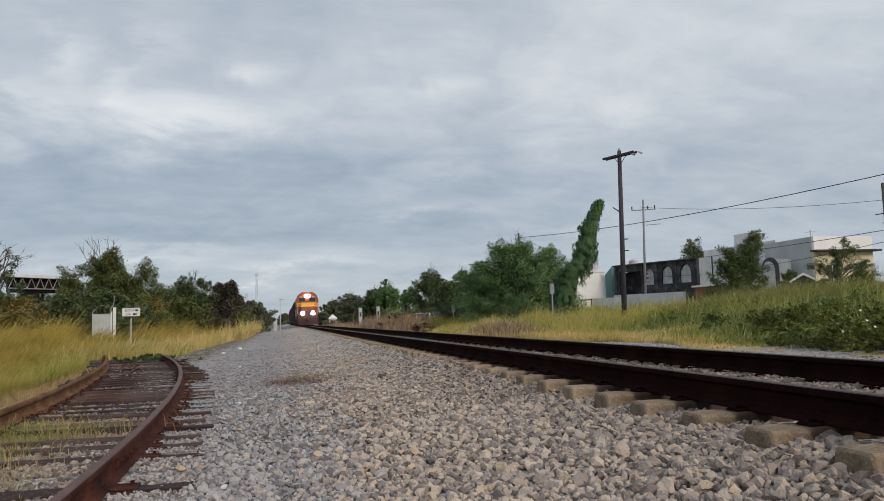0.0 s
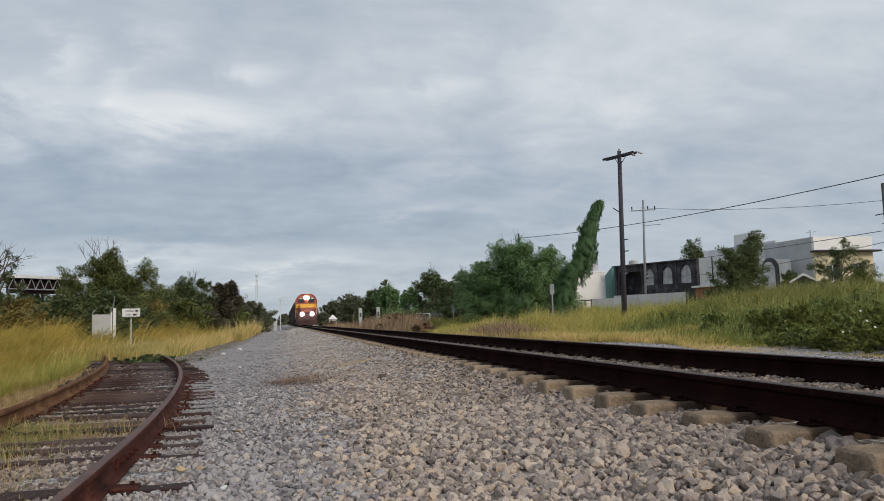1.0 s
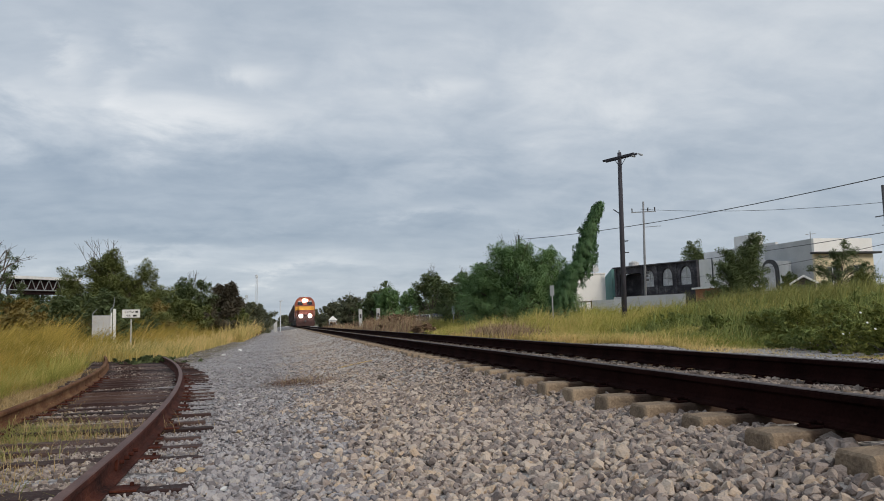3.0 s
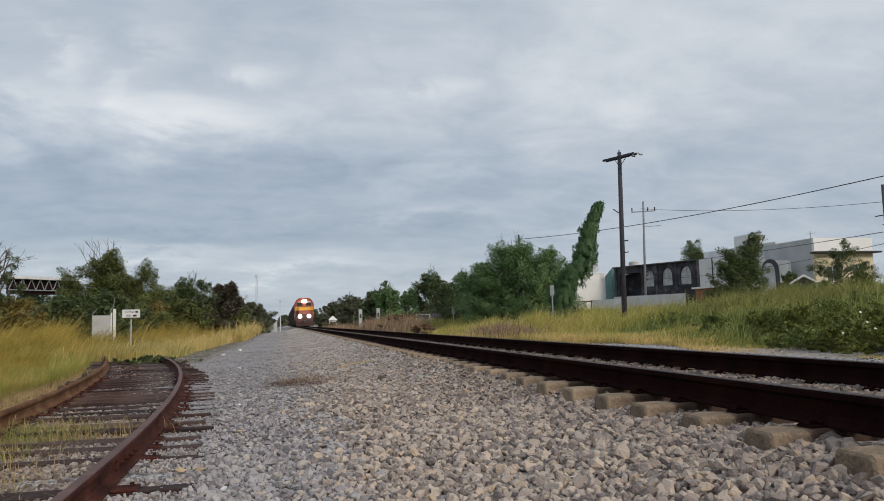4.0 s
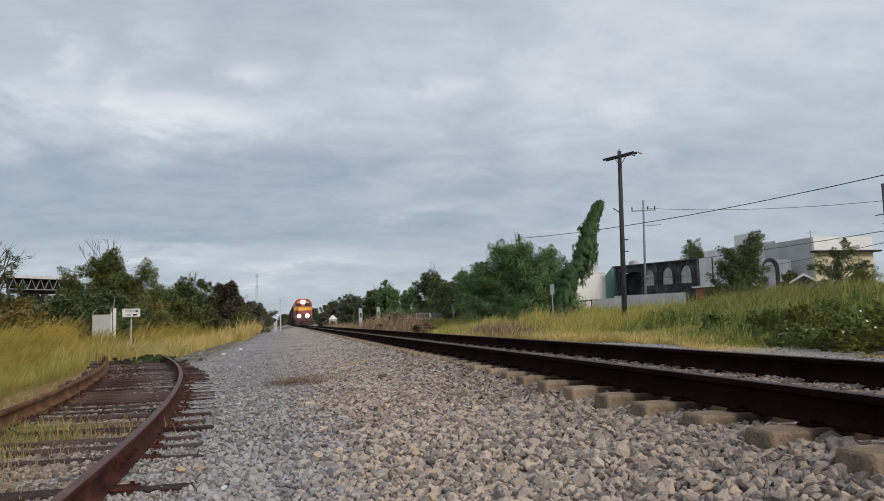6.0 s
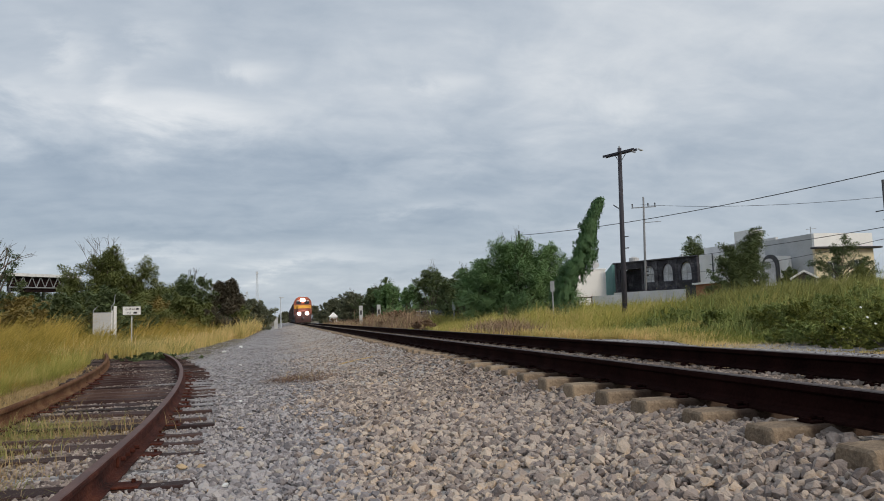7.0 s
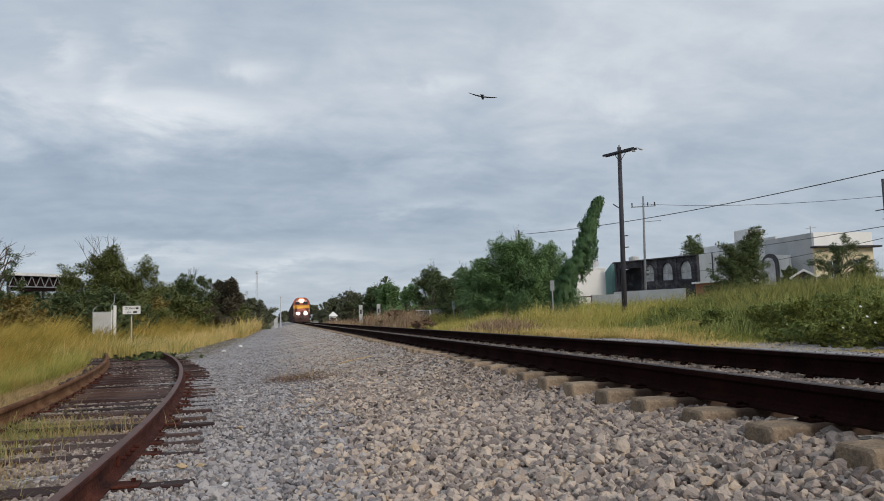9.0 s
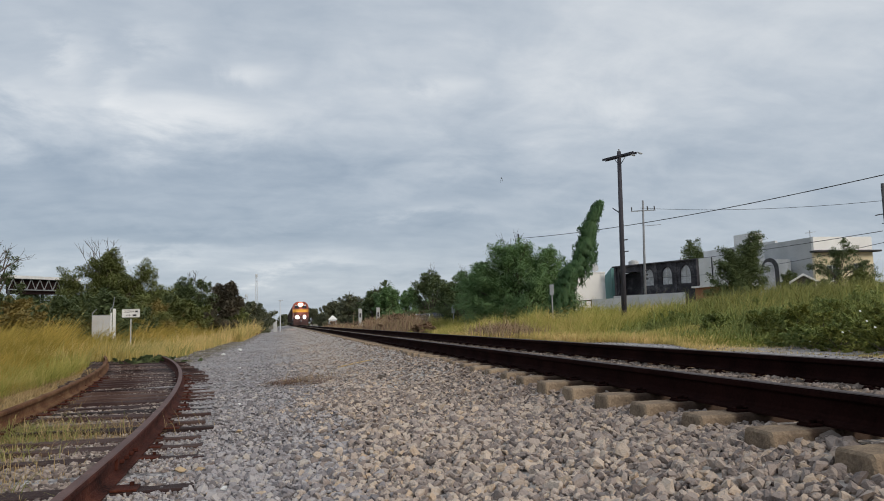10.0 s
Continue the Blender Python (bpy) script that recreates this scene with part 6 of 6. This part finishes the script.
def build_sooty_house():
    m = pose(33.13, 68.4, -0.32, 0, 0, -66.2)
    h = thing("sooty_house", "soot-black derelict house front with pale pointed arches", "house", m)
    for bay in ((3.45, 5.15, 5.66, 4.25, 1.05, 3.6, 4.4, 5.2, 0.35), (5.15, 7.35, 5.66, 6.3, 1.2, 3.6, 4.4, 5.28, 0.35), (7.35, 9.6, 5.66, 8.35, 1.2, 3.6, 4.4, 5.32, 0.35)):
        bm = bmesh.new()
        arched_bay(bm, *bay)
        bmesh.ops.remove_doubles(bm, verts=bm.verts, dist=0.001)
        wall = part("wall_bay", bm, "soot", h, "soot-stained front wall")
    for c, e in (((0.3, 0.175, 2.83), (0.6, 0.35, 5.66)), ((2.025, 0.175, 5.35), (2.85, 0.35, 0.62)), ((2.025, 0.175, 1.3), (2.85, 0.35, 2.6))):
        part("wall", boxed((c, e)), "soot", h, "soot-stained front wall")
    for x in (0.15, 3.45, 5.15, 7.35, 9.55):
        part("pilaster", boxed(((x, -0.06, 2.83), (0.26, 0.12, 5.7)), bevel=0.02), "soot", wall)
    part("cornice", boxed(((4.8, -0.08, 5.72), (9.9, 0.3, 0.14)), bevel=0.03), "soot", wall)
    part("ledge", boxed(((3.4, -0.25, 2.75), (6.6, 0.5, 0.12))), "soot", wall)
    for x, w in ((4.25, 1.05), (6.3, 1.2), (8.35, 1.2)):
        bm = bmesh.new()
        prism(bm, arch(x, w, 3.6, 4.4, 5.22), "y", 0.2, 0.26)
        g = part("arch_infill", bm, "arch_pale", h, "pale glazed pointed arch")
        part("mullion", boxed(((x, 0.18, 4.4), (0.06, 0.04, 1.55)), ((x, 0.18, 4.4), (w, 0.04, 0.05))), "panel_grey", g)
    part("back_wall", boxed(((4.8, 4.6, 2.62), (9.6, 0.3, 5.24)), ((9.45, 2.4, 2.5), (0.3, 4.1, 5.0)), ((0.15, 2.4, 2.5), (0.3, 4.1, 5.0))), "soot", h)
    # added backing close behind the open bay, to make its interior dark
    part("inner_wall", boxed(((2.0, 1.4, 2.5), (3.2, 0.2, 5.1))), "soot", h)
    part("roof", boxed(((4.8, 2.4, 5.2), (9.2, 4.2, 0.2))), "render_grey", h)
    part("chimney_pipe", rods(((6.6, 2.0, 5.3), (6.6, 2.0, 6.2), 0.1, 0.1, 8)), "galv", h)
    tank = thing("roof_tank", "pale water tank on the sooty roof", "water tank", m @ pose(1.5, 1.2, 5.3))
    part("tank", rods(((0, 0, 0), (0, 0, 0.9), 0.55, 0.5, 14)), "panel_grey", tank)
    part("lid", rods(((0, 0, 0.9), (0, 0, 1.05), 0.5, 0.2, 14)), "panel_grey", tank)


def rect_wall(bm, x0, x1, z0, z1, y0, y1, holes):
    """Wall in the xz plane with rectangular holes (x0, x1, z0, z1) that go through it; holes side by side."""
    x = x0
    for a, b, c, d in sorted(holes):
        box(bm, ((x + a) / 2, (y0 + y1) / 2, (z0 + z1) / 2), (a - x, y1 - y0, z1 - z0))
        if c > z0:
            box(bm, ((a + b) / 2, (y0 + y1) / 2, (z0 + c) / 2), (b - a, y1 - y0, c - z0))
        if d < z1:
            box(bm, ((a + b) / 2, (y0 + y1) / 2, (d + z1) / 2), (b - a, y1 - y0, z1 - d))
        x = b
    box(bm, ((x + x1) / 2, (y0 + y1) / 2, (z0 + z1) / 2), (x1 - x, y1 - y0, z1 - z0))


def window(parent, a, b, c, d, y):
    f = part("window", boxed(((a + 0.03, y, (c + d) / 2), (0.06, 0.08, d - c)), ((b - 0.03, y, (c + d) / 2), (0.06, 0.08, d - c)), (((a + b) / 2, y, c + 0.03), (b - a - 0.12, 0.08, 0.06)),
                             (((a + b) / 2, y, d - 0.03), (b - a - 0.12, 0.08, 0.06)), (((a + b) / 2, y, (c + d) / 2), (0.05, 0.06, d - c - 0.12))), "white_paint", parent)
    part("pane", boxed((((a + b) / 2, y + 0.01, (c + d) / 2), (b - a - 0.1, 0.02, d - c - 0.1))), "glass", f)
    part("sill", boxed((((a + b) / 2, y - 0.1, c - 0.04), (b - a + 0.15, 0.22, 0.07))), "render_white", f)


def build_houses():
    # yellow-fronted house, its blank grey side towards the line
    h = thing("yellow_house", "two-storey house with yellow front and blank grey side", "house", pose(38.4, 46.2, -0.32))
    bm = bmesh.new()
    rect_wall(bm, 0, 5.1, 0, 5.02, 0, 0.25, [(1.0, 2.1, 2.9, 4.1), (3.3, 4.3, 3.0, 4.2)])
    front = part("front_wall", bm, "render_yellow", h, "yellow rendered front")
    window(front, 1.0, 2.1, 2.9, 4.1, 0.12)
    window(front, 3.3, 4.3, 3.0, 4.2, 0.12)
    part("eave", boxed(((2.55, -0.25, 5.09), (5.7, 0.7, 0.13)), bevel=0.02), "black_paint", h, "dark projecting eave")
    part("parapet", boxed(((2.55, 0.12, 5.68), (5.1, 0.24, 1.04))), "render_white", h, "white parapet")
    part("side_wall", boxed(((0.12, 2.95, 3.1), (0.24, 5.4, 6.2))), "render_slate", h, "blank slate-grey side wall")
    part("side_wall", boxed(((4.98, 2.95, 2.8), (0.24, 5.4, 5.6))), "render_yellow", h)
    part("back_wall", boxed(((2.55, 5.75, 2.8), (4.6, 0.2, 5.6))), "render_grey", h)
    part("roof", boxed(((2.55, 2.9, 5.4), (4.6, 5.4, 0.2))), "render_grey", h)
    part("antenna", rods(((0.6, 1.0, 5.4), (0.6, 1.0, 6.8), 0.03, 0.03, 6), ((0.2, 1.0, 6.6), (1.1, 1.0, 6.7), 0.02, 0.02, 6)), "galv", h)
    # grey block house behind the young tree
    g = thing("block_house", "unfinished grey block house behind a pale yard wall", "house", pose(40.15, 63.3, -0.32, 0, 0, -85.5))
    bm = bmesh.new()
    rect_wall(bm, 0, 9.6, 0, 6.75, 0, 0.25, [(1.6, 2.8, 4.2, 5.6), (5.6, 6.8, 4.2, 5.6)])
    wall = part("front_wall", bm, "render_grey", g, "grey block wall")
    window(wall, 1.6, 2.8, 4.2, 5.6, 0.12)
    window(wall, 5.6, 6.8, 4.2, 5.6, 0.12)
    part("side_wall", boxed(((0.12, 2.6, 3.3), (0.24, 4.6, 6.6))), "render_grey", g)
    part("side_wall", boxed(((9.48, 2.6, 3.3), (0.24, 4.6, 6.6))), "render_grey", g)
    part("back_wall", boxed(((4.8, 5.0, 3.3), (9.6, 0.2, 6.6))), "render_grey", g)
    part("roof", boxed(((4.8, 2.6, 6.45), (9.1, 4.6, 0.2))), "render_grey", g)
    part("stair_room", boxed(((5.02, 1.1, 7.15), (2.15, 1.4, 1.4)), bevel=0.02), "render_pale", g, "pale box-like room on the roof")
    # pale wall with an arch before it
    g = thing("arched_wall", "pale weathered wall with a dark arched window", "wall", pose(36.0, 57.6, -0.32, 0, 0, -80))
    bm = bmesh.new()
    prism(bm, [(0, 0), (9.6, 0), (9.6, 4.7), (0, 5.65)], "y", 0, 0.25)
    part("wall", bm, "render_pale", g)
    part("pipe", rods(((1.65, -0.05, 0.4), (1.65, -0.05, 5.6), 0.07, 0.05, 6)), "steel_dark", g)
    bm = bmesh.new()
    prism(bm, arch(7.85, 1.7, 2.4, 4.0, 4.95), "y", -0.06, 0.0)
    part("arch_frame", bm, "steel_dark", g, "dark arched frame")
    bm = bmesh.new()
    prism(bm, arch(7.75, 1.2, 2.5, 3.9, 4.65), "y", -0.10, -0.062)
    part("pane", bm, "arch_pale", g)
    # low things at the foot of the houses
    o = thing("yard_wall", "low orange yard wall with a white coping", "wall", pose(32.7, 54.0, -0.32, 0, 0, -85))
    part("wall", boxed(((3.75, 0, 1.42), (5.6, 0.2, 2.84))), "brick_orange", o)
    part("coping", boxed(((3.75, -0.1, 2.91), (5.9, 0.5, 0.14))), "render_white", o)
    s = thing("shed", "small shed with a white-trimmed gable", "shed", pose(27.8, 34.4, -0.32, 0, 0, -40))
    bm = bmesh.new()
    prism(bm, [(-0.55, 0), (0.55, 0), (0.55, 2.38), (0, 2.68), (-0.55, 2.38)], "y", 0, 1.6)
    part("wall", bm, "bark", s, "dark gable wall")
    bm = bmesh.new()
    prism(bm, [(-0.72, 2.3), (-0.72, 2.4), (0, 2.84), (0.72, 2.4), (0.72, 2.3), (0, 2.72)], "y", -0.15, 1.75)
    part("roof", bm, "render_white", s, "white gable roof")
    f = thing("railing", "white barred yard railing", "railing", pose(33.7, 36.4, -0.32, 0, 0, -45))
    bm = boxed(((0, 0, 1.2), (0.12, 0.12, 2.6)), ((1.3, 0, 1.2), (0.12, 0.12, 2.6)))
    part("post", bm, "render_pale", f)
    for k in range(4):
        part("bar", boxed(((0.65, 0, 1.7 + 0.22 * k), (1.2, 0.05, 0.09))), "white_paint", f)
    # white and teal buildings
    w = thing("white_building", "long white building behind the vines", "building", pose(27.92, 69.13, -0.32, 0, 0, 8))
    part("wall", boxed(((1.2, 1.6, 2.6), (7.25, 3.2, 5.2))), "render_white", w)
    part("roof", boxed(((1.2, 1.6, 5.28), (7.35, 3.3, 0.16)), bevel=0.02), "render_pale", w)
    t = thing("teal_building", "teal side wall with a sloping top", "building", pose(33.25, 69.4, -0.32, 0, 0, 72))
    bm = bmesh.new()
    prism(bm, [(0, 0), (7.5, 0), (7.5, 5.0), (0, 5.75)], "y", -0.3, 0.0)
    part("wall", bm, "render_teal", t)
    d = thing("satellite_dish", "grey satellite dish on the white roof", "satellite dish", pose(31.9, 70.6, 5.0))
    part("mast", rods(((0, 0, -0.2), (0, 0, 0.5), 0.04, 0.04, 6)), "galv", d)
    bm = bmesh.new()
    bmesh.ops.create_cone(bm, cap_ends=True, segments=16, radius1=0.6, radius2=0.25, depth=0.2, matrix=pose(0, 0, 0.7, 60, 20, 0))
    part("dish", bm, "panel_grey", d)
    y = thing("front_fence", "low white and grey yard fence with a dark gate", "fence", pose(28.0, 66.2, -0.32, 0, 0, -62))
    part("wall", boxed(((3.6, 0, 1.2), (3.6, 0.15, 2.4))), "render_pale", y, "pale low wall")
    bm = boxed(((0.0, 0, 1.2), (0.1, 0.1, 2.4)), ((1.7, 0, 1.2), (0.1, 0.1, 2.4)), ((0.85, 0, 2.3), (1.7, 0.06, 0.1)), ((0.85, 0, 1.2), (1.7, 0.06, 0.1)))
    part("gate", bm, "rust", y, "rusty gate frame")
    y2 = thing("street_wall", "grey street wall below the sooty house", "wall", pose(31.6, 67.0, -0.32, 0, 0, -66.2))
    part("wall", boxed(((4.85, 0, 1.35), (8.1, 0.2, 2.7))), "render_grey", y2)
    # steel shed roof west of the line
    r = thing("truss_shed", "open steel shed with a white roof edge and lattice truss", "shed", pose(-24.9, 74.2, -0.4, 0, 0, 52))
    bm = bmesh.new()
    L, n = 7.2, 8
    rod(bm, (0, 0, 4.95), (L, 0, 4.95), 0.06, 0.06, 6)
    rod(bm, (0, 0, 6.0), (L, 0, 6.0), 0.06, 0.06, 6)
    for k in range(n):
        x0, x1 = L * k / n, L * (k + 1) / n
        rod(bm, (x0, 0, 4.95), ((x0 + x1) / 2, 0, 6.0), 0.045, 0.045, 5)
        rod(bm, ((x0 + x1) / 2, 0, 6.0), (x1, 0, 4.95), 0.045, 0.045, 5)
    part("truss", bm, "galv", r, "grey lattice truss")
    part("roof", boxed(((L / 2, 2.6, 6.12), (L + 0.4, 5.6, 0.1))), "render_white", r, "white sheet roof")
    # added sheet whose dark colour stands for the shaded shed interior
    part("fascia", boxed(((L / 2, 0.3, 5.3), (L, 0.06, 1.5))), "shed_shade", r, "dark sheet painted as the shaded interior behind the truss")
    part("gutter", boxed(((L / 2, -0.26, 6.12), (L + 0.4, 0.1, 0.28))), "white_paint", r, "white roof edge")
    for x in (0.1, L - 0.1):
        for yy in (0.1, 5.1):
            part("column", boxed(((x, yy, 2.5), (0.2, 0.2, 5.0))), "steel_dark", r)


build_sooty_house()
build_houses()


# ---- bird ----
def build_bird():
    t = thing("bird", "dark bird flapping away over the line", "bird", pose(5.4, 18.6, 6.48))
    bm = bmesh.new()
    bmesh.ops.create_uvsphere(bm, u_segments=12, v_segments=8, radius=0.5, matrix=Matrix.Diagonal((0.075, 0.27, 0.075, 1)))
    bmesh.ops.create_uvsphere(bm, u_segments=10, v_segments=6, radius=0.035, matrix=pose(0, 0.16, 0.02))
    prism(bm, [(-0.03, -0.12), (0.03, -0.12), (0.055, -0.26), (-0.055, -0.26)], "z", -0.006, 0.006)
    part("body", bm, "bird", t, smooth=True)
    wings = []
    for s in (-1, 1):
        bm = bmesh.new()
        prism(bm, [(0, 0.04), (s * 0.10, 0.06), (s * 0.19, 0.065), (s * 0.30, 0.02), (s * 0.38, -0.035), (s * 0.33, -0.03), (s * 0.18, -0.025), (0, -0.05)], "z", -0.005, 0.005)
        w = part("wing", bm, "bird", t)
        w.location = (s * 0.03, 0, 0.02)
        wings.append((s, w))
    return t, wings


BIRD, WINGS = build_bird()


def motions():
    speed, y0 = 4.2, 105.7
    times = [0, 0.1] + [0.5 * k for k in range(1, 20)] + [9.9, 10]
    walk(LOCO, [(t, pose(MAIN_C, y0 + speed * t, 0.1735)) for t in times])
    for k, c in enumerate(CARS):
        walk(c, [(t, pose(MAIN_C, 128.64 + 16.8 * k + speed * t, 0.1735)) for t in times])
    for w, y in WHEELS:
        walk(w, [(0.1 * k, pose(0, y, 0.503, math.degrees(-speed * 0.1 * k / 0.5), 0, 0)) for k in range(101)])
    flight = [(0, -24.0, -88.0, 9.0), (4, -11.5, -42.0, 8.0), (7, -1.5, -8.0, 7.0), (8.2, 2.6, 6.0, 6.6), (8.6, 4.08, 12.77, 6.48), (8.7, 4.52, 14.71, 6.48), (8.8, 4.91, 16.48, 6.48),
              (8.9, 5.18, 17.73, 6.48), (9, 5.52, 19.12, 6.65), (9.1, 5.96, 20.76, 6.86), (9.2, 6.63, 23.07, 7.21), (9.35, 7.76, 26.90, 7.92), (9.5, 9.24, 31.68, 8.75), (9.65, 10.87, 36.93, 9.54), (9.8, 12.89, 43.11, 10.41), (10, 16.15, 51.53, 11.05)]
    walk(BIRD, [(t, pose(x, y, z, 0, 13 if 8.95 < t < 9.05 else 0, -18)) for t, x, y, z in flight])
    # each wing: lift and sweep, a steady beat first, then folded strokes and a glide
    beat = [5, -38, 36, 30, 6, 40, -36, 38]
    strokes = {89: (-14, 60), 91: (10, 62), 92: (-30, 62), 93: (10, 60), 94: (0, 66), 95: (30, 0), 96: (-30, 0), 97: (-64, 0), 98: (-78, 0), 99: (-78, 0), 100: (-78, 0)}
    for s, w in WINGS:
        rows = []
        for k in range(101):
            lift, sweep_back = strokes.get(k, (beat[(k - 86) % 8], 0))
            rows.append((0.1 * k, pose(s * 0.03, 0, 0.02, 0, -s * lift, -s * sweep_back)))
        walk(w, rows)


motions()
